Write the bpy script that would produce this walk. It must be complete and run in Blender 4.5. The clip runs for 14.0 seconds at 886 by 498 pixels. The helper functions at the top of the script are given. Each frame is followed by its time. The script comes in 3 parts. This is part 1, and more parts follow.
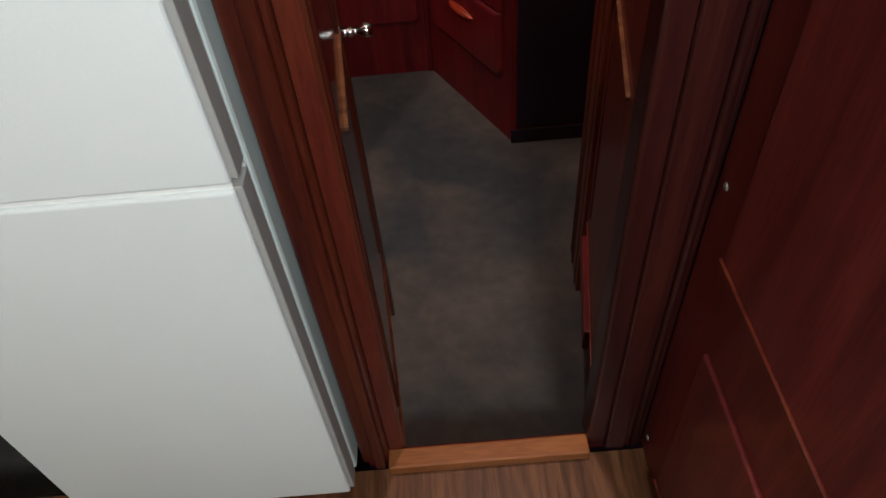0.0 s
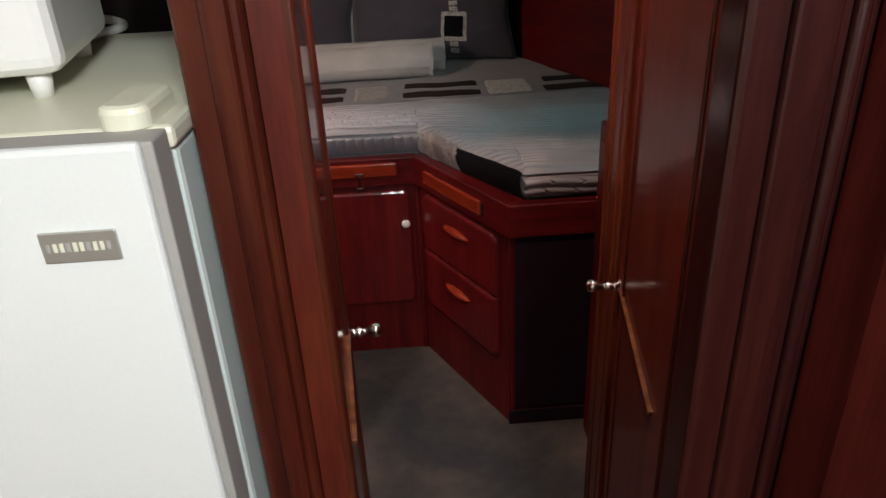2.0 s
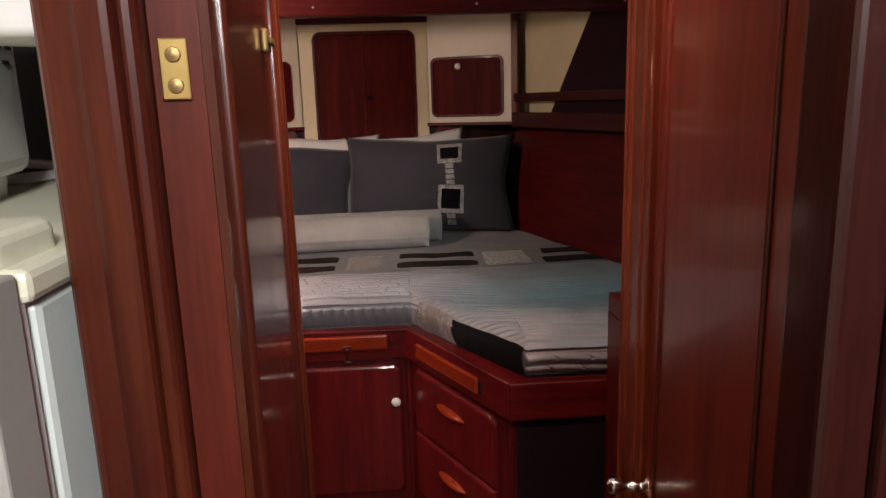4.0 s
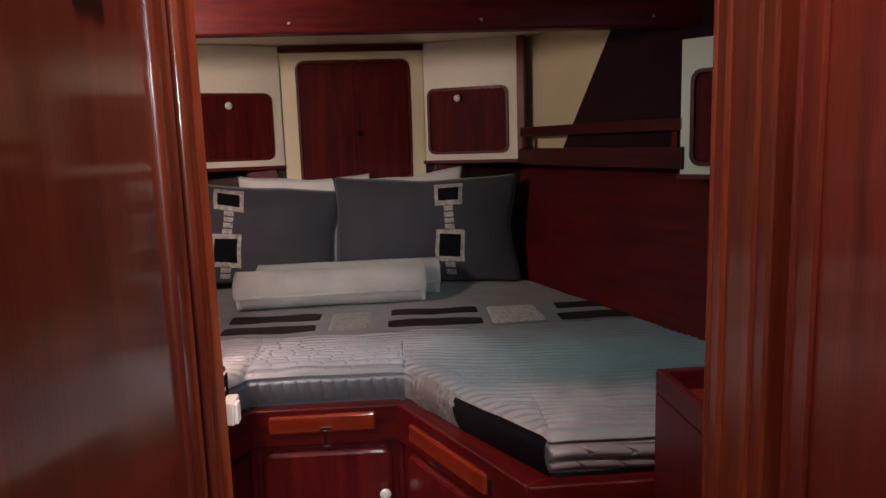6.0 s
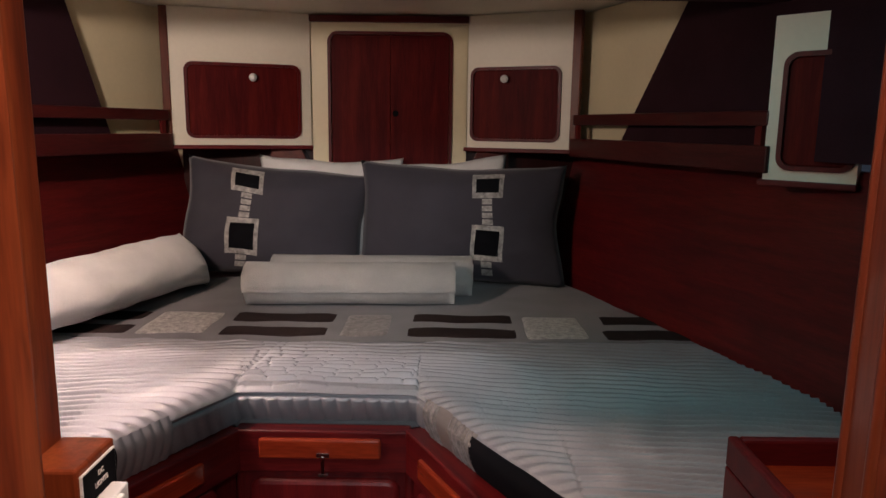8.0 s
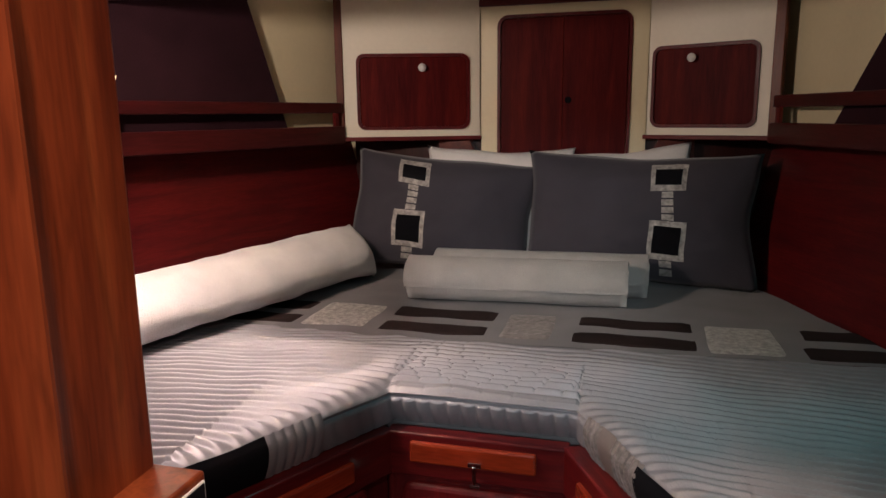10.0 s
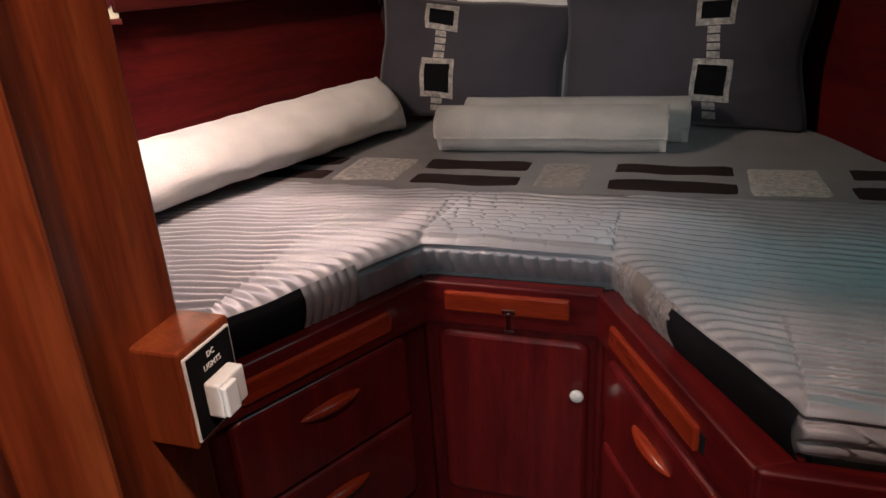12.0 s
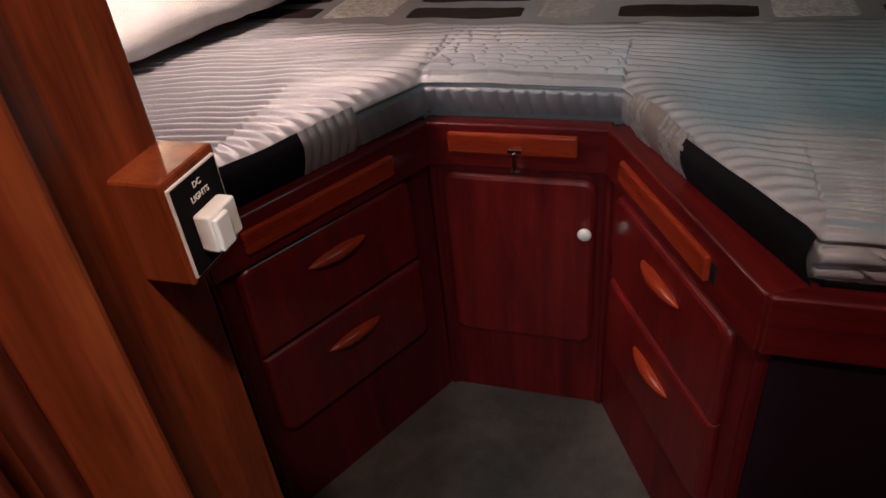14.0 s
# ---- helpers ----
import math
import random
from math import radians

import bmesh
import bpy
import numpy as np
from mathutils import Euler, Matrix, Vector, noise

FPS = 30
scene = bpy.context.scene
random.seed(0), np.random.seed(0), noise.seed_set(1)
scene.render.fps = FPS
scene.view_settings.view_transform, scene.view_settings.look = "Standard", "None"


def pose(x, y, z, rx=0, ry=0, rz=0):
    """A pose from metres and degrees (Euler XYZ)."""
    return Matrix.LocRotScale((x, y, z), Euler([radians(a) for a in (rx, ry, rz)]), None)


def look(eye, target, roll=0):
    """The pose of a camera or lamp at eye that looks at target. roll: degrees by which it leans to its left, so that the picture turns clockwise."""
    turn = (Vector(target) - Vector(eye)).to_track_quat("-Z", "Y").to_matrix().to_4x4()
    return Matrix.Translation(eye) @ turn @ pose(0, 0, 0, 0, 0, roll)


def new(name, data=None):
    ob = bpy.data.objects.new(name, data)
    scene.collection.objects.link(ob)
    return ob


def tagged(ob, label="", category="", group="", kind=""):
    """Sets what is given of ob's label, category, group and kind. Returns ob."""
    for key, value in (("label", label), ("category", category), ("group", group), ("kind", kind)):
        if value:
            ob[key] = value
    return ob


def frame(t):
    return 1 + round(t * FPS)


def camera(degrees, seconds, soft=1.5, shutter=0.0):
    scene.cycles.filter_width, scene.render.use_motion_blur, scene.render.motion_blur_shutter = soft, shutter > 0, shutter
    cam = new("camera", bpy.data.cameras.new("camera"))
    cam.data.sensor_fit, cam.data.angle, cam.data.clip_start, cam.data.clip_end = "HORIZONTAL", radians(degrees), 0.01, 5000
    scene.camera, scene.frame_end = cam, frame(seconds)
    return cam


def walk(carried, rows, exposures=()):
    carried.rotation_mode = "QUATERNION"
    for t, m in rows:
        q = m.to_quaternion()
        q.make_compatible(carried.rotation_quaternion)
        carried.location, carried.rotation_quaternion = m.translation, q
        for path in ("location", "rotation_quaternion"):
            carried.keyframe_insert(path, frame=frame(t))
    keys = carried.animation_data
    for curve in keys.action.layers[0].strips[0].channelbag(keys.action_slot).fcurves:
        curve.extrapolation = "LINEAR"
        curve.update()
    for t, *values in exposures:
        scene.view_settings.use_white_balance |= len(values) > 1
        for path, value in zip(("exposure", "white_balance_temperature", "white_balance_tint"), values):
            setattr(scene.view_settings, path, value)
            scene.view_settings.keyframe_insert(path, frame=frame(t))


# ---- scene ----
cam = camera(65.1, 14.0)
PATH = [
    (0, (-0.09, 0.391, 1.322), (-0.113, 1.753, -0.142), -5.6),
    (0.5, (-0.093, 0.404, 1.332), (-0.118, 1.871, -0.026), -5.1),
    (1, (-0.097, 0.419, 1.35), (-0.115, 1.997, 0.121), -4.7),
    (1.5, (-0.112, 0.45, 1.363), (-0.072, 2.153, 0.314), -2.8),
    (2, (-0.13, 0.479, 1.367), (-0.049, 2.269, 0.479), -2.8),
    (2.5, (-0.126, 0.517, 1.367), (-0.029, 2.349, 0.568), -1.8),
    (3, (-0.115, 0.553, 1.369), (-0.034, 2.438, 0.707), -1.3),
    (3.5, (-0.115, 0.59, 1.337), (0.057, 2.51, 0.804), -2.1),
    (3.7, (-0.114, 0.611, 1.321), (0.003, 2.55, 0.847), -1.8),
    (5.8, (-0.114, 0.993, 1.274), (0.03, 2.962, 0.957), -1.0),
    (6, (-0.096, 1.043, 1.269), (0.037, 3.015, 0.967), -1.8),
    (6.5, (-0.078, 1.135, 1.27), (0.072, 3.106, 0.963), 0.7),
    (7, (-0.048, 1.211, 1.27), (-0.032, 3.188, 0.972), 0.7),
    (7.2, (-0.039, 1.241, 1.27), (-0.01, 3.21, 0.923), 0.2),
    (9.3, (-0.013, 1.47, 1.276), (-0.301, 3.422, 0.95), 0.7),
    (9.5, (-0.006, 1.48, 1.273), (-0.37, 3.423, 0.967), 0.3),
    (10, (0.001, 1.488, 1.273), (-0.509, 3.385, 0.894), -0.7),
    (10.5, (0.007, 1.498, 1.26), (-0.538, 3.367, 0.801), -1.7),
    (11, (0.012, 1.506, 1.263), (-0.567, 3.332, 0.686), -2.7),
    (11.5, (0.008, 1.515, 1.254), (-0.569, 3.309, 0.586), -3.0),
    (12, (0.004, 1.522, 1.244), (-0.585, 3.273, 0.479), -3.5),
    (12.5, (0.001, 1.53, 1.233), (-0.557, 3.234, 0.345), -4.0),
    (13, (-0.003, 1.536, 1.223), (-0.559, 3.199, 0.26), -4.2),
    (13.5, (-0.009, 1.542, 1.212), (-0.583, 3.155, 0.179), -4.8),
    (14, (-0.009, 1.549, 1.2), (-0.575, 3.097, 0.068), -6.3),
]
walk(cam, [(t, look(eye, target, roll)) for t, eye, target, roll in PATH],
     [(0, 0.2, 6250, 14), (2.0, 0.4, 6500, 17), (3.7, 0.62, 6900, 23), (6, 0.58, 6300, 20), (9.5, 0.58, 6300, 15), (14, 0.42, 6300, 14)])

# ---- light ----
world = bpy.data.worlds.new("world")
scene.world = world
world.use_nodes = True
world.node_tree.nodes["Background"].inputs[0].default_value = (0.6, 0.75, 1.0, 1)
world.node_tree.nodes["Background"].inputs[1].default_value = 0.02


def area(name, at, target, size, watts, colour):
    data = bpy.data.lights.new(name, "AREA")
    data.shape, data.size, data.energy, data.color = "DISK", size, watts, colour
    ob = new(name, data)
    ob.matrix_world = look(at, target)
    return ob


area("galley_light", (0.15, -0.40, 1.93), (-0.50, 0.90, 0.70), 0.30, 27.0, (0.92, 1.0, 1.0))
# added fill that brightens posts and passage, no such lamp seen
area("passage_fill_light", (0.0, 1.50, 1.985), (-0.02, 1.80, 0.0), 0.09, 4.3, (1.0, 0.70, 0.56)).data.spread = radians(98)
# added teal fill over the starboard berth, its source unseen
area("cabin_teal_fill", (0.42, 2.66, 1.70), (0.40, 2.74, 0.6), 0.75, 0.95, (0.12, 0.74, 0.76)).data.spread = radians(150)
# added warm fill aimed at the head of the berth, source unseen
area("cabin_fill_light", (-1.12, 2.48, 1.565), (-0.55, 4.20, 1.28), 0.08, 4.6, (1.0, 0.80, 0.66)).data.spread = radians(138)
bulb = bpy.data.lights.new("reading_light", "POINT")
bulb.energy, bulb.color, bulb.shadow_soft_size = 18.0, (1.0, 0.76, 0.70), 0.028
new("reading_light", bulb).location = (-1.043, 2.66, 1.396)


# ---- materials ----
def mat(name, rough=0.5, metal=0.0, coat=0.0):
    m = bpy.data.materials.new(name)
    m.use_nodes = True
    b = m.node_tree.nodes["Principled BSDF"]
    b.inputs["Roughness"].default_value, b.inputs["Metallic"].default_value = rough, metal
    b.inputs["Coat Weight"].default_value, b.inputs["Coat Roughness"].default_value = coat, 0.10
    return m, m.node_tree.nodes, m.node_tree.links, b


def noise_ramp(nodes, links, coord, scale, stretch, stops, detail=6.0, rotate=(0, 0, 0), twist=0.0):
    mp = nodes.new("ShaderNodeMapping")
    mp.inputs["Scale"].default_value, mp.inputs["Rotation"].default_value = stretch, rotate
    links.new(coord, mp.inputs[0])
    n = nodes.new("ShaderNodeTexNoise")
    n.inputs["Scale"].default_value, n.inputs["Detail"].default_value, n.inputs["Distortion"].default_value = scale, detail, twist
    links.new(mp.outputs[0], n.inputs["Vector"])
    r = nodes.new("ShaderNodeValToRGB")
    while len(r.color_ramp.elements) < len(stops):
        r.color_ramp.elements.new(0.5)
    for e, (p, c) in zip(r.color_ramp.elements, stops):
        e.position, e.color = p, (*c, 1)
    links.new(n.outputs["Fac"], r.inputs[0])
    return n.outputs["Fac"], r.outputs["Color"]


def mix(nodes, links, a, b, fac=0.5, kind="MULTIPLY"):
    m = nodes.new("ShaderNodeMix")
    m.data_type, m.blend_type = "RGBA", kind
    m.inputs[0].default_value = fac
    links.new(a, m.inputs[6])
    links.new(b, m.inputs[7])
    return m.outputs[2]


def bump(nodes, links, b, fac, strength, dist=0.002):
    n = nodes.new("ShaderNodeBump")
    n.inputs["Strength"].default_value, n.inputs["Distance"].default_value = strength, dist
    links.new(fac, n.inputs["Height"])
    links.new(n.outputs[0], b.inputs["Normal"])


def wood(name, dark, mid, light, rough=0.44, coat=0.06, stretch=(9, 9, 0.7), scale=3.0, streak=0.0):
    m, nodes, links, b = mat(name, rough, 0, coat)
    b.inputs["Specular IOR Level"].default_value = 0.24
    tc = nodes.new("ShaderNodeTexCoord").outputs["Object"]
    f1, c1 = noise_ramp(nodes, links, tc, scale, stretch, ((0.22, dark), (0.5, mid), (0.80, light)), twist=0.7)
    f2, c2 = noise_ramp(nodes, links, tc, scale * 9, stretch, ((0.35, (0.72, 0.70, 0.68)), (0.62, (1, 1, 1))))
    f3, c3 = noise_ramp(nodes, links, tc, 1.7, (1, 1, 1), ((0.3, (0.75, 0.72, 0.72)), (0.7, (1.1, 1.08, 1.05))))
    out = mix(nodes, links, mix(nodes, links, c1, c2, 0.8), c3, 0.8)
    if streak:
        f4, c4 = noise_ramp(nodes, links, tc, scale * 2.2, (stretch[0] * 0.8, stretch[1] * 0.8, stretch[2] * 1.6), ((0.56, (1, 1, 1)), (0.68, (0.22, 0.16, 0.16))), 3.0, twist=0.4)
        out = mix(nodes, links, out, c4, streak)
    links.new(out, b.inputs["Base Color"])
    bump(nodes, links, b, f2, 0.12, 0.001)
    return m


def plain(name, colour, rough=0.5, var=0.1, scale=6.0, grain=150.0, bumpy=0.1, metal=0.0, coat=0.0, sheen=0.0, dist=0.001, spec=0.5):
    m, nodes, links, b = mat(name, rough, metal, coat)
    b.inputs["Specular IOR Level"].default_value = spec
    tc = nodes.new("ShaderNodeTexCoord").outputs["Object"]
    lo, hi = tuple(c * (1 - var) for c in colour), tuple(min(1, c * (1 + var)) for c in colour)
    f1, c1 = noise_ramp(nodes, links, tc, scale, (1, 1, 1), ((0.3, lo), (0.7, hi)))
    f2, c2 = noise_ramp(nodes, links, tc, grain, (1, 1, 1), ((0.3, (1 - var, 1 - var, 1 - var)), (0.7, (1, 1, 1))), 3.0)
    links.new(mix(nodes, links, c1, c2, 0.7), b.inputs["Base Color"])
    b.inputs["Sheen Weight"].default_value = sheen
    if bumpy:
        bump(nodes, links, b, f2, bumpy, dist)
    return m


MAHOG = wood("varnished_mahogany", (0.060, 0.004, 0.006), (0.105, 0.007, 0.008), (0.160, 0.012, 0.010))
MAHOG_H = wood("varnished_mahogany_level", (0.060, 0.004, 0.006), (0.105, 0.007, 0.008), (0.160, 0.012, 0.010), stretch=(0.9, 9, 9))
MAHOG_Y = wood("varnished_mahogany_along", (0.060, 0.004, 0.006), (0.105, 0.007, 0.008), (0.160, 0.012, 0.010), stretch=(9, 0.9, 9))
TEAK = wood("varnished_teak_upright", (0.11, 0.019, 0.007), (0.25, 0.052, 0.015), (0.36, 0.095, 0.027), streak=0.45)
VARNISH = wood("mirror_varnished_mahogany", (0.042, 0.007, 0.004), (0.085, 0.017, 0.007), (0.130, 0.032, 0.011), 0.32, 0.8)
VARNISH.node_tree.nodes["Principled BSDF"].inputs["Coat Roughness"].default_value = 0.09
GALLEYWOOD = wood("worn_red_mahogany", (0.085, 0.013, 0.013), (0.145, 0.021, 0.019), (0.210, 0.033, 0.027), 0.42, 0.2)
BROWNPOST = wood("brown_varnished_post", (0.075, 0.013, 0.006), (0.140, 0.029, 0.011), (0.205, 0.051, 0.017), 0.38, 0.3)
DOORWOOD = wood("satin_mahogany_door", (0.055, 0.005, 0.006), (0.095, 0.008, 0.008), (0.145, 0.014, 0.010), 0.5, 0.0)
DOORWOOD.node_tree.nodes["Principled BSDF"].inputs["Specular IOR Level"].default_value = 0.06
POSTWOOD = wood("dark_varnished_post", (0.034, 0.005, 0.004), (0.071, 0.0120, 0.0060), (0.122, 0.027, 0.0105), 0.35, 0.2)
# mahogany as it looks in shadow: the shade is in the colour
SHADEWOOD = wood("shaded_dark_mahogany", (0.020, 0.0042, 0.0040), (0.037, 0.0072, 0.0060), (0.060, 0.0125, 0.0085), 0.38, 0.35)
MAHOG_G = wood("glossy_mahogany", (0.078, 0.0055, 0.007), (0.132, 0.009, 0.010), (0.190, 0.014, 0.012), 0.36, 0.6)
MAHOG_HG = wood("glossy_mahogany_level", (0.060, 0.004, 0.006), (0.110, 0.007, 0.008), (0.170, 0.013, 0.010), 0.36, 0.6, (0.7, 9, 9))
SAPELE = wood("varnished_sapele_upright", (0.060, 0.008, 0.006), (0.110, 0.017, 0.009), (0.165, 0.031, 0.013), 0.38, 0.25)
TEAK_H = wood("varnished_teak_level", (0.20, 0.020, 0.007), (0.29, 0.033, 0.010), (0.37, 0.052, 0.015), 0.24, 0.6, (0.9, 9, 9))
OAK = wood("oak_floor", (0.045, 0.015, 0.007), (0.12, 0.047, 0.019), (0.21, 0.090, 0.038), 0.4, 0.2, (14, 1.0, 14), streak=0.5)
SILL = wood("pale_oak_sill", (0.22, 0.068, 0.018), (0.31, 0.105, 0.030), (0.39, 0.15, 0.048), 0.4, 0.2, (0.9, 9, 9))
CREAM = plain("cream_paint", (0.78, 0.69, 0.45), 0.45, 0.05, 3.0, 60.0, 0.05)
WHITE = plain("white_paint", (0.80, 0.75, 0.61), 0.45, 0.05, 3.0, 60.0, 0.05)
CARPET, nodes, links, b = mat("grey_carpet", 0.95)
tc = nodes.new("ShaderNodeTexCoord").outputs["Object"]
f1, c1 = noise_ramp(nodes, links, tc, 2.3, (1, 1, 1), ((0.36, (0.036, 0.042, 0.046)), (0.50, (0.074, 0.067, 0.060)), (0.66, (0.125, 0.100, 0.083))), 4.0, twist=0.5)
f2, c2 = noise_ramp(nodes, links, tc, 420.0, (1, 1, 1), ((0.3, (0.55, 0.55, 0.55)), (0.7, (1, 1, 1))), 3.0)
f3, c3 = noise_ramp(nodes, links, tc, 24.0, (1, 1, 1), ((0.3, (0.75, 0.75, 0.75)), (0.7, (1.1, 1.1, 1.1))), 3.0)
links.new(mix(nodes, links, mix(nodes, links, c1, c2, 0.8), c3, 0.8), b.inputs["Base Color"])
bump(nodes, links, b, f2, 0.9, 0.004)
FRIDGE = plain("white_enamel", (0.74, 0.77, 0.74), 0.38, 0.03, 2.0, 260.0, 0.12)
GASKET = plain("grey_gasket", (0.36, 0.35, 0.32), 0.6, 0.06)
FSIDE = plain("pale_green_enamel", (0.58, 0.66, 0.62), 0.45, 0.06, 3.0, 300.0, 0.15)
FTOP = plain("cream_laminate", (0.72, 0.72, 0.56), 0.4, 0.05)
PLASTIC = plain("white_plastic", (0.78, 0.78, 0.74), 0.35, 0.03)
TOWEL = plain("white_terry", (0.80, 0.78, 0.75), 0.95, 0.10, 8.0, 260.0, 0.8, sheen=0.4, dist=0.004)
SATIN = plain("grey_satin", (0.315, 0.312, 0.330), 0.44, 0.10, 7.0, 200.0, 0.25, metal=0.18)
GREY = plain("grey_cotton", (0.155, 0.15, 0.155), 0.8, 0.12, 6.0, 420.0, 0.3, sheen=0.2)
PILLOW = plain("slate_cotton", (0.042, 0.039, 0.052), 0.85, 0.10, 6.0, 420.0, 0.3, sheen=0.2)
BLACK = plain("black_velvet", (0.006, 0.006, 0.008), 0.95, 0.3, 6.0, 300.0, 0.3, spec=0.12)
BROWN = plain("dark_brown_velvet", (0.026, 0.016, 0.015), 0.95, 0.25, 6.0, 300.0, 0.4, spec=0.15)
SILVER = plain("silver_crinkle", (0.44, 0.42, 0.39), 0.5, 0.45, 55.0, 120.0, 0.9, sheen=0.2, dist=0.004)
MUTED = plain("muted_crinkle", (0.235, 0.205, 0.190), 0.55, 0.40, 55.0, 120.0, 0.9, sheen=0.2, dist=0.004)
TAUPE = plain("taupe_satin", (0.20, 0.17, 0.16), 0.5, 0.1)
BRASS = plain("brass", (0.60, 0.43, 0.16), 0.32, 0.1, metal=1.0, bumpy=0.0)
OLDBRASS = plain("tarnished_brass", (0.30, 0.20, 0.08), 0.45, 0.2, metal=0.8, bumpy=0.0)
SHADE = plain("lamp_shade_cloth", (0.82, 0.70, 0.46), 0.9, 0.06, 8.0, 300.0, 0.2)
SHADE.node_tree.nodes["Principled BSDF"].inputs["Emission Color"].default_value = (1.0, 0.74, 0.36, 1)
SHADE.node_tree.nodes["Principled BSDF"].inputs["Emission Strength"].default_value = 4.5
GLOW = plain("bulb_glass", (0.9, 0.8, 0.6), 0.4, 0.02)
GLOW.node_tree.nodes["Principled BSDF"].inputs["Emission Color"].default_value = (1.0, 0.80, 0.60, 1)
GLOW.node_tree.nodes["Principled BSDF"].inputs["Emission Strength"].default_value = 20.0
CHROME = plain("chrome", (0.8, 0.8, 0.8), 0.12, 0.03, metal=1.0, bumpy=0.0)
STEEL = plain("brushed_steel", (0.55, 0.54, 0.50), 0.4, 0.05, metal=0.8, bumpy=0.05)
NIGHT = plain("dark_blue_lining", (0.032, 0.011, 0.016), 0.8, 0.25, 4.0, 200.0, 0.2, spec=0.12)
# level-grained mahogany, darkened to carry the dim light on the side shelves
SHADEWOOD_H = wood("shaded_dark_mahogany_level", (0.036, 0.005, 0.006), (0.060, 0.0075, 0.008), (0.090, 0.012, 0.010), 0.4, 0.2, (0.9, 9, 9))
# near-black colour carries the shade on the berth end panels
ENDSHADE = plain("shaded_end_veneer", (0.015, 0.007, 0.012), 0.6, 0.3, 3.0, 120.0, 0.1, spec=0.15)
# near-black for shade in recess and slots, and for the dark glass
DARK = plain("dark_shade_and_glass", (0.02, 0.012, 0.014), 0.8, 0.2)


# ---- building helpers ----
def part(name, bm, material, parent=None, label="", smooth=False):
    me = bpy.data.meshes.new(name)
    bmesh.ops.recalc_face_normals(bm, faces=bm.faces)
    bm.to_mesh(me)
    bm.free()
    if smooth:
        me.shade_smooth()
    me.materials.append(material)
    ob = new(name, me)
    if parent is not None:
        ob.parent = parent
    if label:
        ob["label"] = label
    return ob


def base(name, m, label, category, group="", kind=""):
    ob = new(name)
    ob.matrix_world = m
    return tagged(ob, label, category, group, kind)


def plan(p, q, z=0.0):
    """A pose at p with x towards q, z up, so that y points away from the open side for walls listed left to right."""
    a = math.degrees(math.atan2(q[1] - p[1], q[0] - p[0]))
    return pose(p[0], p[1], z, 0, 0, a)


def box(x0, x1, y0, y1, z0, z1, bevel=0.0, seg=2, bm=None):
    own = bmesh.new() if bm is None else bm
    vs = bmesh.ops.create_cube(own, size=1)["verts"]
    for v in vs:
        v.co = ((x0 + x1) / 2 + v.co.x * (x1 - x0), (y0 + y1) / 2 + v.co.y * (y1 - y0), (z0 + z1) / 2 + v.co.z * (z1 - z0))
    if bevel:
        es = list({e for v in vs for e in v.link_edges})
        bmesh.ops.bevel(own, geom=es, offset=bevel, segments=seg, profile=0.5, affect="EDGES")
    return own


def outline(w, h, r, n=6):
    r = min(r, w / 2 - 1e-4, h / 2 - 1e-4)
    pts = []
    for cx, cz, a0 in ((w - r, h - r, 0), (r, h - r, 90), (r, r, 180), (w - r, r, 270)):
        for k in range(n + 1):
            a = radians(a0 + 90 * k / n)
            pts.append((cx + r * math.cos(a), cz + r * math.sin(a)))
    return pts


def loft(rings, cap0=True, cap1=True, closed=True, bm=None):
    own = bmesh.new() if bm is None else bm
    vr = [[own.verts.new(p) for p in ring] for ring in rings]
    n = len(vr[0])
    for a, b in zip(vr, vr[1:]):
        for k in range(n if closed else n - 1):
            own.faces.new((a[k], a[(k + 1) % n], b[(k + 1) % n], b[k]))
    if cap0:
        own.faces.new(vr[0])
    if cap1:
        own.faces.new(vr[-1])
    return own


def slab(w, h, r, y_front, y_back, ease=0.008, x=0.0, z=0.0, bm=None):
    """A board with round corners and eased front edges; its front faces -y."""
    rings = []
    for inset, y in ((0, y_back), (0, y_front + ease), (ease * 0.3, y_front + ease * 0.3), (ease, y_front)):
        rings.append([(x + inset + px, y, z + inset + pz) for px, pz in outline(w - 2 * inset, h - 2 * inset, max(0.002, r - inset))])
    return loft(rings, bm=bm)


def ring_frame(w, h, r, hole, hr, y_front, y_back):
    """A flat board with a round-cornered hole: hole = (x0, z0, x1, z1)."""
    own = bmesh.new()
    n = 6
    out = outline(w, h, r, n)
    inn = [(hole[0] + a, hole[1] + b) for a, b in outline(hole[2] - hole[0], hole[3] - hole[1], hr, n)]
    rows = []
    for pts, y in ((out, y_back), (out, y_front), (inn, y_front), (inn, y_back)):
        rows.append([own.verts.new((px, y, pz)) for px, pz in pts])
    for a, b in zip(rows, rows[1:]):
        for k in range(len(out)):
            j = (k + 1) % len(out)
            own.faces.new((a[k], a[j], b[j], b[k]))
    return own


def lathe(profile, at=(0, 0, 0), axis="z", n=20, bm=None, caps=True):
    rings = []
    for r, h in profile:
        ring = []
        for k in range(n):
            c, s = r * math.cos(math.tau * k / n), r * math.sin(math.tau * k / n)
            p = {"z": (c, s, h), "y": (c, h, s), "x": (h, c, s)}[axis]
            ring.append((at[0] + p[0], at[1] + p[1], at[2] + p[2]))
        rings.append(ring)
    return loft(rings, caps, caps, bm=bm)


def grid(nu, nv, f):
    own = bmesh.new()
    vs = [[own.verts.new(f(a / nu, b / nv)) for b in range(nv + 1)] for a in range(nu + 1)]
    for a in range(nu):
        for b in range(nv):
            own.faces.new((vs[a][b], vs[a + 1][b], vs[a + 1][b + 1], vs[a][b + 1]))
    return own


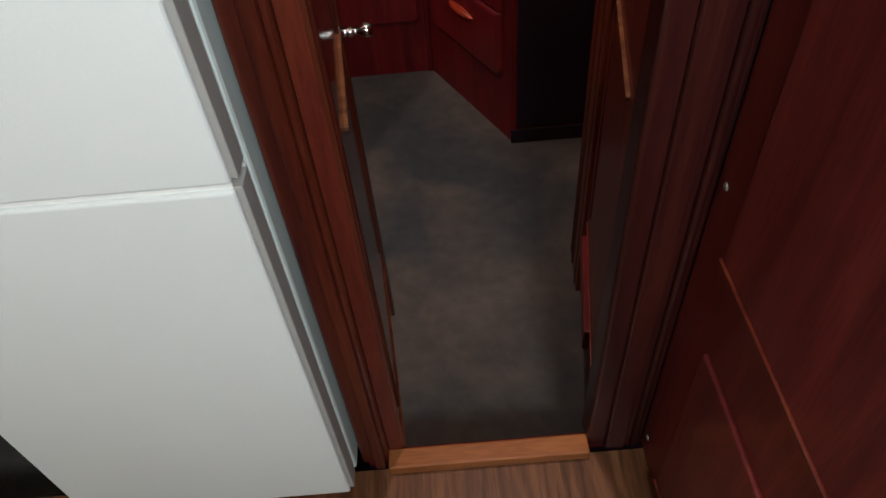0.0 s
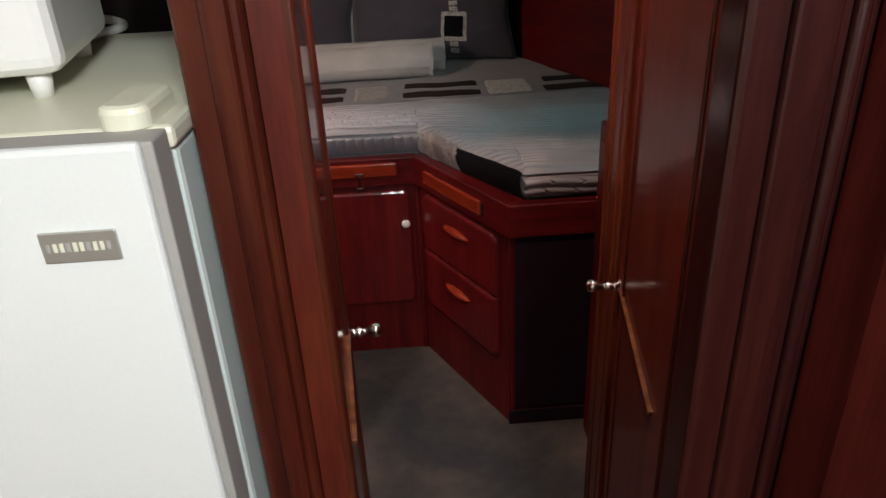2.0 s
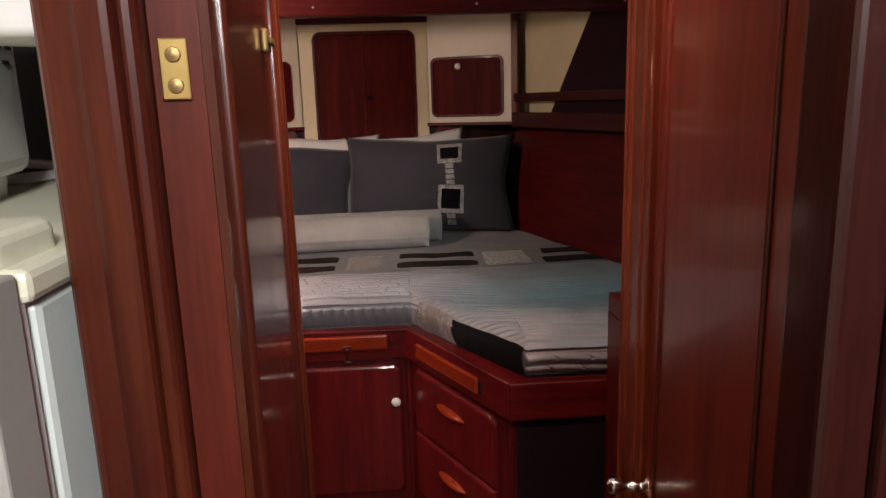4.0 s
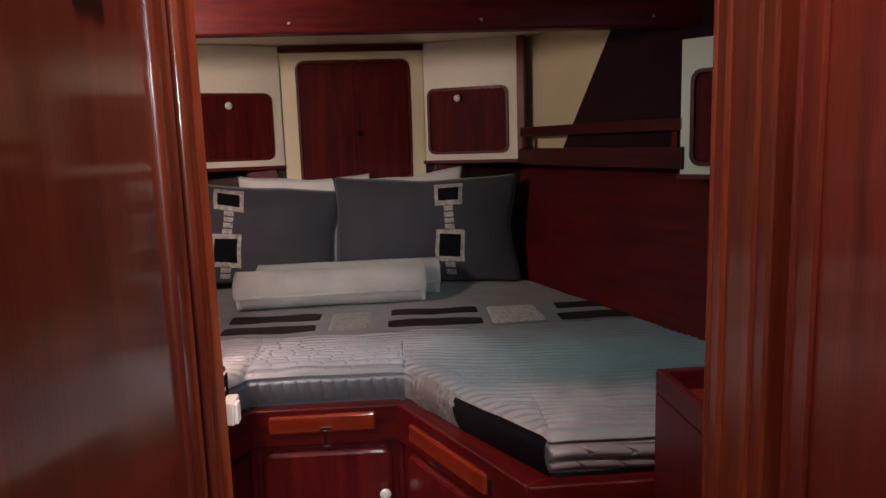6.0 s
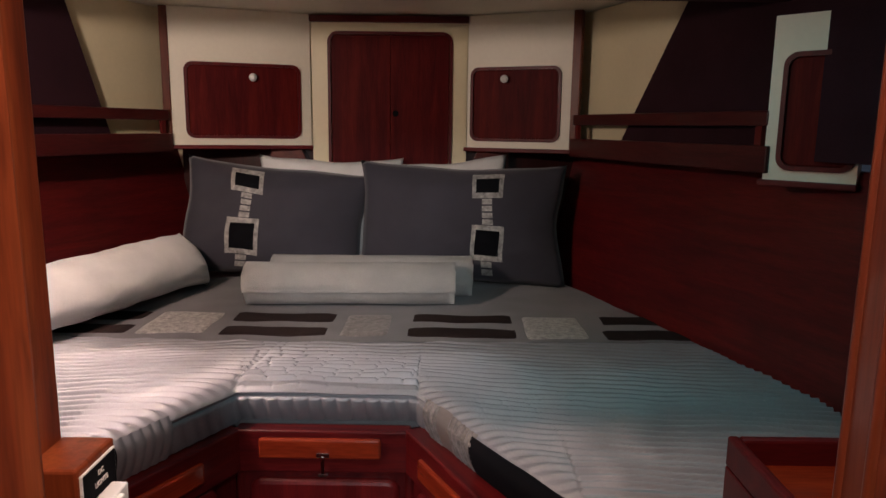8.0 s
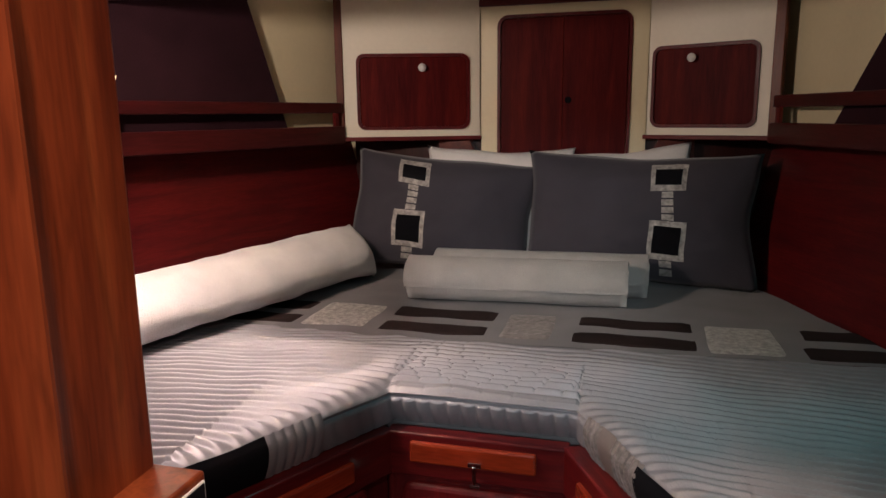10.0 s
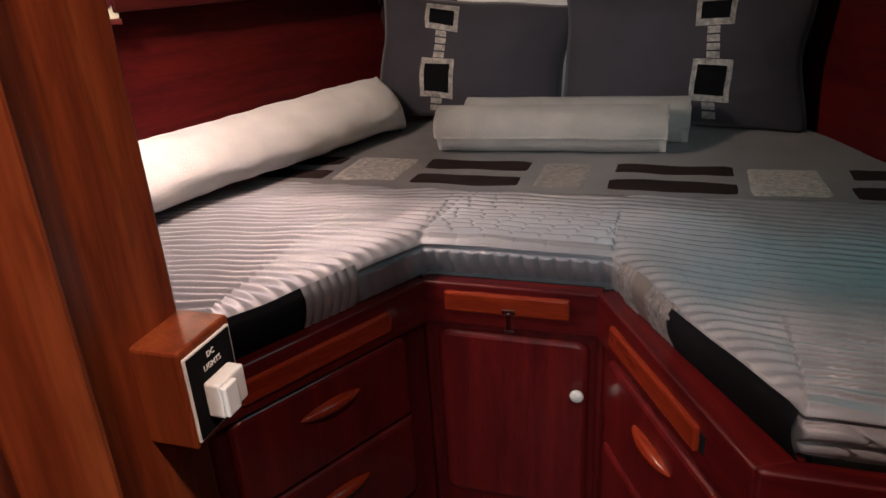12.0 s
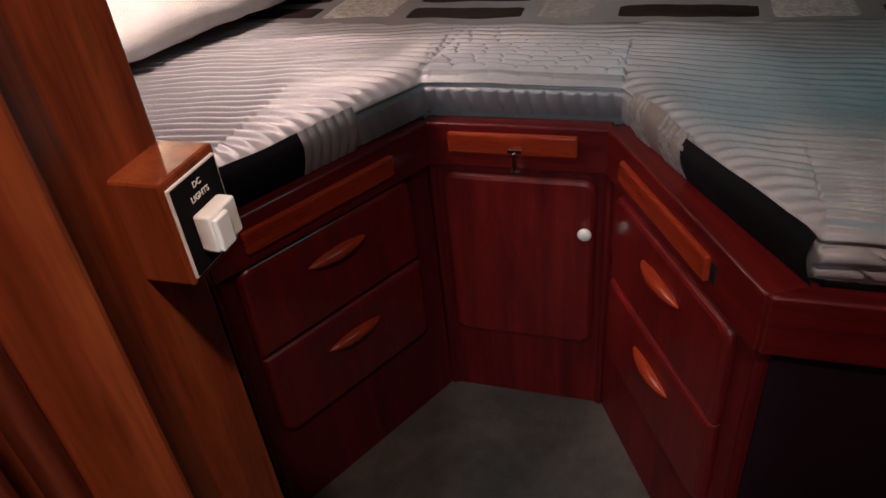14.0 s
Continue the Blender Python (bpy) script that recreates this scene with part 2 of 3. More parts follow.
def prism(points, z0, z1, bevel=0.0):
    own = bmesh.new()
    lo = [own.verts.new((x, y, z0)) for x, y in points]
    hi = [own.verts.new((x, y, z1)) for x, y in points]
    n = len(points)
    for k in range(n):
        own.faces.new((lo[k], lo[(k + 1) % n], hi[(k + 1) % n], hi[k]))
    own.faces.new(lo)
    own.faces.new(hi)
    if bevel:
        bmesh.ops.bevel(own, geom=list(own.edges), offset=bevel, segments=2, profile=0.5, affect="EDGES")
    return own


def wall(name, p, q, z0, z1, thick, material, label, extra=0.0):
    """A wall between two plan points; its thickness lies to the left of p to q."""
    m = plan(p, q)
    length = math.hypot(q[0] - p[0], q[1] - p[1])
    ob = part(name, box(-extra, length + extra, 0, thick, z0, z1, 0.003), material)
    ob.matrix_world = m
    return tagged(ob, label, "wall", kind="structure")


# ---- plan ----
XC = -0.32                      # centre line of the boat
FLOOR, RAIL, BED = -0.325, 0.537, 0.645
CEIL = 1.72


def mirror(x):
    return 2 * XC - x


QA, QB, QC, QD = (-0.815, 2.440), (-0.535, 2.962), (-0.090, 2.962), (0.218, 2.440)


def front(x):
    """Front edge of the bedspread, by x."""
    if x < QA[0] or x > QD[0]:
        return QA[1]
    if x < QB[0]:
        return QA[1] + (QB[1] - QA[1]) * (x - QA[0]) / (QB[0] - QA[0])
    if x > QC[0]:
        return QD[1] + (QC[1] - QD[1]) * (QD[0] - x) / (QD[0] - QC[0])
    return QB[1]


def side(y):
    """Half breadth of the berth at y."""
    return 0.76 + (4.2 - y) * 0.333


# ---- the shell ----
tagged(part("floor_cabin", box(-2.2, 1.5, 1.0, 4.6, FLOOR - 0.05, FLOOR), CARPET), "worn grey cut-pile carpet", "floor", kind="structure")
tagged(part("carpet_strip", box(-0.60, 0.40, 1.10, 2.19, FLOOR, FLOOR + 0.004, 0.002), CARPET), "grey carpet strip with a cut edge on the cabin floor", "carpet")
tagged(part("floor_galley", box(-1.4, 0.9, -1.2, 1.03, -0.06, -0.004), OAK), "brown oak strip floor", "floor", kind="structure")
tagged(part("step_riser", box(-0.30, 0.30, 1.062, 1.085, FLOOR, -0.02, 0.003), MAHOG_H), "mahogany step riser below the sill", "step", kind="structure")
tagged(part("door_sill", box(-0.252, 0.152, 1.018, 1.062, -0.02, 0.020, 0.005), SILL), "pale oak door sill between the posts", "sill", kind="structure")
tagged(part("ceiling_cabin", box(-2.2, 1.5, 1.9, 4.6, CEIL, CEIL + 0.05), WHITE), "cream painted cabin ceiling", "ceiling", kind="structure")
tagged(part("ceiling_galley", box(-1.4, 0.9, -1.2, 1.9, 2.02, 2.07), WHITE), "white galley ceiling", "ceiling", kind="structure")
tagged(part("beam", box(-2.1, 1.45, 3.15, 3.21, 1.596, CEIL - 0.003, 0.006), MAHOG_H), "varnished mahogany deck beam", "beam", kind="structure")

# hull sides, head wall and closing walls
HEAD = 4.30
for sgn, nm in ((1, "wall_starboard"), (-1, "wall_port")):
    pts = [(XC + sgn * side(y), y) for y in (4.34, 2.3)]
    a, b = (pts[0], pts[1]) if sgn > 0 else (pts[1], pts[0])
    wall(nm + "_low", a, b, FLOOR, 0.60, 0.04, MAHOG_H, "dark mahogany side lining below the mattress")
    lean = wall(nm, a, b, 0.602, 1.179, 0.04, MAHOG_H, "dark varnished mahogany side lining leaning outward")
    for v in lean.data.vertices:
        if v.co.z > 0.9:
            v.co.y += 0.12 if sgn > 0 else 0.14
tagged(part("wall_head", box(-1.5, 0.9, 4.345, 4.40, FLOOR, CEIL - 0.002), CREAM), "cream painted head bulkhead", "wall", kind="structure")
# boards under the lockers, their dark tone partly the lockers' shadow
for x0, x1, nm in ((-1.15, -0.589, "trim_head_port"), (0.058, 0.55, "trim_head_starboard")):
    tagged(part(nm, box(x0, x1, 4.328, 4.342, 0.55, 1.186, 0.002), SHADEWOOD), "mahogany lining under the head locker, darkened for its shade", "lining", kind="structure")
tagged(part("wall_stern_port", box(-2.2, -0.37, 1.80, 1.84, FLOOR, CEIL - 0.002), MAHOG), "dark mahogany bulkhead", "wall", kind="structure")
tagged(part("wall_stern_starboard", box(0.33, 1.5, 1.86, 1.90, FLOOR, CEIL - 0.002), MAHOG), "dark mahogany bulkhead", "wall", kind="structure")
# out of view; reaches this low to keep passage light off the bed
tagged(part("header_light_block", box(-0.46, 0.40, 1.90, 1.93, 1.55, 2.02), MAHOG_H), "unseen mahogany header over the passage, hung low to block light", "wall", kind="structure")
wall("wall_passage_port", (-0.318, 1.69), (-0.285, 1.10), FLOOR, 2.02, -0.012, SAPELE, "mahogany passage lining")
wall("wall_passage_starboard", (0.205, 1.10), (0.300, 1.74), FLOOR, 2.02, -0.04, MAHOG, "mahogany passage lining")
tagged(part("wall_galley_starboard", box(0.262, 0.30, -1.2, 1.046, -0.004, 2.02), GALLEYWOOD), "dark mahogany galley side", "wall", kind="structure")
tagged(part("wall_galley_back", box(-1.4, 0.9, -1.24, -1.2, -0.004, 2.02), WHITE), "white galley end wall", "wall", kind="structure")
tagged(part("wall_galley_port", box(-1.44, -1.4, -1.2, 1.8, -0.004, 2.02), WHITE), "white galley side wall", "wall", kind="structure")
# the depth of this recess is darkened by colour
tagged(part("wall_fridge_recess", box(-1.4, -0.34, 1.62, 1.65, -0.004, 2.02), DARK), "recess wall behind the refrigerator, coloured dark for its shade", "wall", kind="structure")


# ---- passage: posts, doors, mouldings ----
def bead(parent, x, y, z0, z1, r=0.008, material=None, name="moulding"):
    return part(name, lathe([(r * 0.6, z0), (r, z0 + 0.004), (r, z1 - 0.004), (r * 0.6, z1)], (x, y, 0), n=10), material or MAHOG, parent, smooth=True)


def door_post(x0, x1, y0, y1, name, label):
    ob = base(name, pose(0, 0, 0), label, "door frame", kind="structure")
    # the starboard post takes the shade-darkened mahogany
    part("upright", box(x0, x1, y0, y1, -0.004, 2.0, 0.007, 3), POSTWOOD if x0 < 0 else SHADEWOOD, ob)
    return ob


post = door_post(-0.306, -0.250, 1.045, 1.10, "door_frame_1", "glossy red-brown varnished door post")
part("stop", box(-0.280, -0.258, 1.030, 1.046, -0.004, 2.0, 0.005, 2), POSTWOOD, post)
post = door_post(0.150, 0.262, 1.045, 1.10, "door_frame_2", "varnished mahogany door post, darkened for its shade")
part("stop", box(0.185, 0.225, 1.034, 1.046, -0.004, 2.0, 0.004, 2), SHADEWOOD, post)
bead(post, 0.243, 1.042, -0.004, 2.0, 0.007, SHADEWOOD)


KNOB = [(0.016, 0.0), (0.016, 0.004), (0.008, 0.008), (0.007, 0.018), (0.011, 0.024), (0.006, 0.031), (0.006, 0.038), (0.010, 0.044), (0.014, 0.054), (0.012, 0.064), (0.004, 0.068)]

# port leaf: its face looks starboard, the hinge side is nearest the galley
leaf = base("door_1", plan((-0.272, 1.62), (-0.221, 1.066)), "open glossy mahogany door leaf folded along the passage", "door", kind="structure")
LW = math.hypot(0.051, 0.554)
part("leaf", box(0, LW, 0, -0.030, -0.02, 1.92, 0.004), VARNISH, leaf)
part("hinge_edge", box(LW, LW + 0.003, -0.0285, -0.0015, -0.015, 1.915), SAPELE, leaf, "pale worn door edge")
for u in (0.05, LW - 0.07):
    bead(leaf, u, 0.0005, 0.06, 1.86, 0.005, POSTWOOD)
part("ledge", box(0.03, 0.34, -0.002, 0.007, 0.655, 0.664, 0.002), OAK, leaf, "slim brown wooden ledge")
kb = part("door_knob", lathe(KNOB, (0.018, 0, 0.645), "y", 18), CHROME, leaf, "polished chrome knob", smooth=True)
ct = part("catch", box(0.155, 0.195, 0, 0.008, 1.36, 1.385, 0.003), OLDBRASS, leaf, "small brass catch")
part("catch_bar", box(0.150, 0.200, 0.008, 0.012, 1.368, 1.377, 0.002), OLDBRASS, ct)
hg = part("hinge", box(LW + 0.003, LW + 0.006, -0.0245, -0.0085, 1.309, 1.343, 0.001), BRASS, leaf, "bright brass hinge plate")
for z in (1.317, 1.334):
    part("screw", lathe([(0.0045, 0.0), (0.004, 0.0015), (0.001, 0.002)], (LW + 0.006, -0.0165, z), "x", 12), OLDBRASS, hg)

leaf = base("door_2", plan((0.175, 1.105), (0.272, 1.655)), "open dark mahogany door leaf folded along the passage", "door", kind="structure")
RW = math.hypot(0.097, 0.55)
part("leaf", box(0, RW, 0, -0.020, 0.02, 1.92, 0.004), SAPELE, leaf)
for u in (0.09, RW - 0.05):
    bead(leaf, u, 0.0005, 0.08, 1.86, 0.004, SAPELE)
part("ledge", box(0.17, RW - 0.01, -0.002, 0.007, 0.672, 0.681, 0.002), OAK, leaf, "slim brown wooden ledge")
part("door_knob", lathe(KNOB, (RW - 0.005, 0, 0.677), "y", 18), CHROME, leaf, "polished chrome knob", smooth=True)
part("bottom_rail", box(0.24, RW, -0.004, 0.012, -0.10, -0.03, 0.004), MAHOG_H, leaf, "red varnished bottom rail")

post = base("door_frame_3", pose(0, 0, 0), "orange-brown varnished corner post", "post", kind="structure")
part("post", prism([(-0.315, 1.70), (-0.286, 1.712), (-0.284, 1.768), (-0.345, 1.802), (-0.371, 1.860), (-0.374, 1.945), (-0.46, 1.945), (-0.46, 1.70)], FLOOR, 1.99, 0.004), TEAK, post)
bead(post, -0.284, 1.70, FLOOR, 1.99, 0.009, VARNISH)
bead(post, -0.279, 1.672, FLOOR, 1.99, 0.006, VARNISH)
post = base("door_frame_4", pose(0, 0, 0), "varnished mahogany corner post", "post", kind="structure")
part("post", prism([(0.272, 1.70), (0.291, 1.866), (0.36, 1.90), (0.40, 1.90), (0.40, 1.70)], FLOOR, 1.99, 0.004), BROWNPOST, post)
bead(post, 0.286, 1.818, FLOOR, 1.99, 0.006, BROWNPOST)
bead(post, 0.277, 1.734, FLOOR, 1.99, 0.005, BROWNPOST)
bead(post, 0.292, 1.864, FLOOR, 1.99, 0.005, BROWNPOST)

# light switch on a wooden block
sw = base("light_switch", pose(-0.328, 1.885, 0.90), "white rocker light switch on a wooden block", "light switch")
part("block", box(-0.064, 0.0, -0.004, 0.062, 0.0, 0.088, 0.003), TEAK, sw, "brown varnished block")
plate = part("plate", box(0.0, 0.003, 0.0, 0.056, 0.008, 0.080, 0.001), BLACK, sw, "black plate with a pale edge")
part("edging", box(-0.0005, 0.0022, -0.0015, 0.0575, 0.0065, 0.0815, 0.0008), PLASTIC, sw, "pale edge")
part("rocker", box(0.003, 0.018, 0.012, 0.046, 0.022, 0.053, 0.002), PLASTIC, sw, "white rocker")
part("rocker_cap", box(0.018, 0.023, 0.012, 0.029, 0.024, 0.051, 0.0015), PLASTIC, sw, "white rocker")


def words(name, text, size, m, material, parent):
    cu = bpy.data.curves.new(name, "FONT")
    cu.body, cu.size, cu.align_x, cu.extrude = text, size, "CENTER", 0.0003
    tmp = bpy.data.objects.new("tmp", cu)
    scene.collection.objects.link(tmp)
    me = bpy.data.meshes.new_from_object(tmp.evaluated_get(bpy.context.evaluated_depsgraph_get()))
    bpy.data.objects.remove(tmp)
    me.name = name
    me.materials.append(material)
    ob = new(name, me)
    ob.parent = parent
    ob.matrix_local = m
    return ob


words("lettering", "DC", 0.0068, Matrix.Translation((0.0034, 0.028, 0.070)) @ pose(0, 0, 0, 90, 0, 90), PLASTIC, sw)
words("lettering", "LIGHTS", 0.0068, Matrix.Translation((0.0034, 0.028, 0.0605)) @ pose(0, 0, 0, 90, 0, 90), PLASTIC, sw)


# ---- galley: refrigerator and what stands on it ----
fr = base("refrigerator", pose(-0.310, 0.963, 0.0), "white two-door compact refrigerator with grey door edges", "refrigerator")
part("body", box(-0.52, -0.004, 0.062, 0.56, 0.02, 1.205, 0.006), FSIDE, fr, "pale green-white side")
part("top", box(-0.52, 0.0, 0.050, 0.56, 1.205, 1.224, 0.005), FTOP, fr, "cream top")
for z0, z1 in ((0.835, 1.226), (0.05, 0.826)):
    d = part("door", box(-0.52, -0.010, 0.0, 0.012, z0, z1, 0.005, 3), FRIDGE, fr, "white textured door")
    part("door_edge", box(-0.515, -0.003, 0.010, 0.046, z0 + 0.001, z1 - 0.002, 0.002), GASKET, d, "grey door edge")
    part("gasket", box(-0.512, -0.006, 0.046, 0.058, z0 + 0.004, z1 - 0.004, 0.003), PLASTIC, d, "white seal")
cap = part("hinge_cover", slab(0.040, 0.085, 0.016, -0.018, 0.0, 0.006), FTOP, fr, "cream plastic hinge cover")
cap.matrix_local = pose(-0.055, 0.042, 1.224, -90, 0, 0)
bd = part("badge", box(-0.097, -0.040, -0.003, 0.0, 1.138, 1.163, 0.001), STEEL, fr, "brushed grey name badge")
for k in range(10):
    part("letter_bar", box(-0.0925 + k * 0.0049, -0.0895 + k * 0.0049, -0.0036, -0.003, 1.1475, 1.1545), FTOP if k % 3 else GASKET, bd)
part("gap_strip", box(-0.515, -0.012, 0.007, 0.012, 0.826, 0.835), PLASTIC, fr, "white strip between the doors")
part("scuff", lathe([(0.003, 0.0), (0.003, 0.001), (0.0005, 0.0012)], (-0.05, -0.0012, 0.52), "y", 8), PLASTIC, fr)
for x in (-0.03, -0.48):
    part("foot", lathe([(0.018, 0.0), (0.018, 0.05)], (x, 0.09, 0), n=12), GASKET, fr)

oven = base("toaster_oven", pose(-0.428, 1.122, 1.224, 0, 0, 12), "white toaster oven with perforated side", "toaster oven")
part("body", box(-0.34, 0.0, 0.0, 0.27, 0.022, 0.235, 0.016, 3), PLASTIC, oven)
for x in (-0.31, -0.03):
    for y in (0.03, 0.24):
        part("foot", lathe([(0.009, 0.0), (0.012, 0.024)], (x, y, 0), n=12), PLASTIC, oven, smooth=True)
part("front_glass", box(-0.30, -0.045, -0.004, 0.003, 0.05, 0.19, 0.003), DARK, oven, "dark glass front")
for r in range(4):
    for k in range(7):
        y = 0.035 + k * 0.030 + 0.012 * (r % 2)
        part("vent_slot", box(-0.001, 0.0012, y, y + 0.018, 0.125 + r * 0.014, 0.1285 + r * 0.014), DARK, oven)

can = base("hanging_canister", pose(-0.365, 1.185, 1.352), "white glossy round canister hung under the cupboard", "canister")
part("shell", lathe([(0.002, 0.0), (0.046, 0.002), (0.050, 0.008), (0.050, 0.30), (0.048, 0.302)], n=40), PLASTIC, can, smooth=True)
part("hanger", lathe([(0.008, 0.30), (0.008, 0.366)], n=10), STEEL, can)
tagged(part("wall_cupboard", box(-1.2, -0.33, 1.10, 1.60, 1.72, 2.02, 0.004), MAHOG), "dark mahogany cupboard under the ceiling", "cupboard")

cu = bpy.data.curves.new("cable", "CURVE")
cu.dimensions, cu.bevel_depth, cu.bevel_resolution = "3D", 0.006, 3
sp = cu.splines.new("NURBS")
sp.points.add(7)
for k, p in enumerate(((-0.60, 1.42, 1.230), (-0.55, 1.46, 1.231), (-0.51, 1.52, 1.231), (-0.53, 1.56, 1.236), (-0.58, 1.55, 1.246), (-0.60, 1.50, 1.240), (-0.58, 1.44, 1.232), (-0.62, 1.40, 1.231))):
    sp.points[k].co = (*p, 1)
sp.use_endpoint_u = True
cab = new("power_cable", cu)
cu.materials.append(PLASTIC)
tagged(cab, "looped white power cable on the refrigerator", "cable")

# raised drawer fronts on the galley's starboard side
for z0, z1, y1 in ((0.635, 1.35, 0.965), (0.05, 0.475, 0.935)):
    pn = part("cabinet_panel", box(0.254, 0.2635, 0.30, y1, z0, z1, 0.004), GALLEYWOOD)
    tagged(pn, "dark mahogany raised cabinet front", "cabinet front")
    part("edge_moulding", box(0.250, 0.256, 0.30, y1 + 0.004, z0 - 0.004, z0 + 0.006, 0.002), SAPELE, pn, "worn pale edge")
for y, z in ((1.02, 0.716), (1.02, 0.06)):
    tagged(part("screw", lathe([(0.006, 0.260), (0.005, 0.258), (0.001, 0.257)], (0, y, z), "x", 10), STEEL), "small steel screw head in the dark panel", "screw")

# ---- berth base ----
A, B, C, D = (-0.807, 2.425), (-0.532, 2.955), (-0.108, 2.955), (0.167, 2.425)
E0, F0 = (-1.45, 2.425), (0.90, 2.425)


def face(name, p, q, label):
    ob = base(name, plan(p, q), label, "berth cabinet")
    w = math.hypot(q[0] - p[0], q[1] - p[1])
    part("carcass", box(0.0, w, 0.012, 0.05, FLOOR, 0.50), MAHOG, ob)
    return ob, w


def fid(parent, x0, x1, dz=0.0, worn=False):
    part("grip_rail", box(x0, x1, -0.022, 0.004, 0.466 + dz, 0.518 + dz, 0.006, 2), TEAK_H, parent, "bright orange-brown wooden grip")
    if worn:
        part("grip_end", box(x1, x1 + 0.020, -0.013, 0.0, 0.470 + dz, 0.512 + dz, 0.004, 2), BLACK, parent, "dark worn grip end")


def pull(parent, xc, z, length=0.17):
    def f(u, v):
        t = 2 * u - 1
        s = max(0.0, 1 - t * t) ** 0.7
        a = math.pi * v
        return (xc + t * length / 2, -0.006 - 0.024 * s * math.sin(a), z - 0.016 * s * math.cos(a) * 1.0)
    part("handle", grid(20, 8, f), TEAK_H, parent, "carved lens-shaped wooden pull", smooth=True)


def rounded(parent, name, x0, x1, z0, z1, top, bottom):
    """A raised front whose top or bottom corners are round."""
    rings = []
    for inset, y in ((0, 0.013), (0, 0.005), (0.002, 0.0), (0.007, -0.005), (0.014, -0.008)):
        w, h = x1 - x0 - 2 * inset, z1 - z0 - 2 * inset
        pts = []
        for cx, cz, a0, r in ((1, 1, 0, top), (0, 1, 90, top), (0, 0, 180, bottom), (1, 0, 270, bottom)):
            r = max(0.002, r - inset)
            for k in range(7):
                a = radians(a0 + 15 * k)
                pts.append((x0 + inset + (w - r if cx else r) + r * math.cos(a), y, z0 + inset + (h - r if cz else r) + r * math.sin(a)))
        rings.append(pts)
    return part(name, loft(rings), MAHOG_G, parent)


def drawers(ob, hx, up=0.0):
    for z0, z1, t, b in ((0.172, 0.405, 0.035, 0.003), (-0.075, 0.168, 0.003, 0.035)):
        d = rounded(ob, "drawer_front", 0.045, 0.525, z0 + up, z1 + up, t, b)
        pull(d, hx, (z0 + z1) / 2 + 0.038 + up)


ob, w = face("berth_cabinet", A, B, "dark red mahogany drawer unit under the berth")
drawers(ob, 0.285, 0.016)
fid(ob, 0.075, 0.47, -0.012)
ob, w = face("berth_cabinet", B, C, "dark red mahogany cupboard under the berth with a white knob")
dr = rounded(ob, "door", 0.025, 0.400, -0.092, 0.405, 0.035, 0.035)
part("knob", lathe([(0.006, 0.0), (0.006, -0.010), (0.016, -0.014), (0.017, -0.019), (0.013, -0.024), (0.002, -0.026)], (0.375, -0.008, 0.270), "y", 18), PLASTIC, dr, "white round knob", smooth=True)
fid(ob, 0.055, 0.355)
lt = part("latch", box(0.198, 0.230, -0.030, -0.022, 0.474, 0.486, 0.002), CHROME, ob, "small chrome turn latch")
part("latch_drop", box(0.209, 0.219, -0.034, -0.028, 0.432, 0.478, 0.003), CHROME, lt)
part("latch_tip", box(0.202, 0.226, -0.030, -0.020, 0.424, 0.431, 0.002), CHROME, lt)
ob, w = face("berth_cabinet", C, D, "glossy red mahogany drawer unit under the berth")
drawers(ob, 0.285)
fid(ob, 0.09, 0.455, -0.012, True)
for p, q in ((E0, A), (D, F0)):
    ob, w = face("berth_cabinet", p, q, "plain dark mahogany berth end panel")
    # panel and plinth have their shade put into the colour
    part("end_panel", box(0.02, w - 0.01, 0.006, 0.014, FLOOR + 0.07, 0.42, 0.003), ENDSHADE, ob, "recessed panel, coloured near-black for its shade")
    part("plinth", box(0.0, w, 0.004, 0.014, FLOOR, FLOOR + 0.06, 0.003), ENDSHADE, ob)

for p in (B, C):
    ob = tagged(part("corner_post", lathe([(0.013, FLOOR), (0.013, 0.48)], (p[0], p[1] + 0.018, 0), n=10), MAHOG), "slim dark corner post between berth cabinets", "corner post", "corner posts")

rail = base("berth_rail", pose(0, 0, 0), "glossy red mahogany rail round the berth front", "rail")
pl = [E0, A, B, C, D, F0]
for p, q in zip(pl, pl[1:]):
    m = plan(p, q)
    w = math.hypot(q[0] - p[0], q[1] - p[1])
    deep, top = (0.075, RAIL + 0.002) if p is C else (0.030, RAIL)
    seg = part("rail_board", box(-0.004, w + 0.004, -0.012, deep, 0.425, top, 0.006, 3), MAHOG_HG, rail)
    seg.matrix_local = m

tagged(part("berth_platform", prism([E0, A, B, C, D, F0, (0.95, 2.6), (0.43, 4.30), (-1.07, 4.30), (-1.5, 2.6)], 0.47, 0.50), DARK), "plywood berth platform under the mattress", "platform")


# ---- bedding ----
def soft(v):
    v = max(0.0, min(1.0, v))
    return v * v * (3 - 2 * v)


def from_edge(x, y):
    """Rough distance from the bedspread's front edge."""
    slant = QA[0] < x < QB[0] or QC[0] < x < QD[0]
    return (y - front(x)) * (0.48 if slant else 1.0)


def quilt_top(x, y):
    """Height of the bedspread's smooth surface."""
    e = from_edge(x, y)
    z = BED - 0.006 + 0.012 * soft((y - 2.6) / 0.9)
    z += 0.007 * noise.noise((x * 3, y * 3, 0)) + 0.004 * noise.noise((x * 9, y * 9, 3))
    z -= 0.016 * max(0.0, 1 - e / 0.035) ** 2.0
    return z


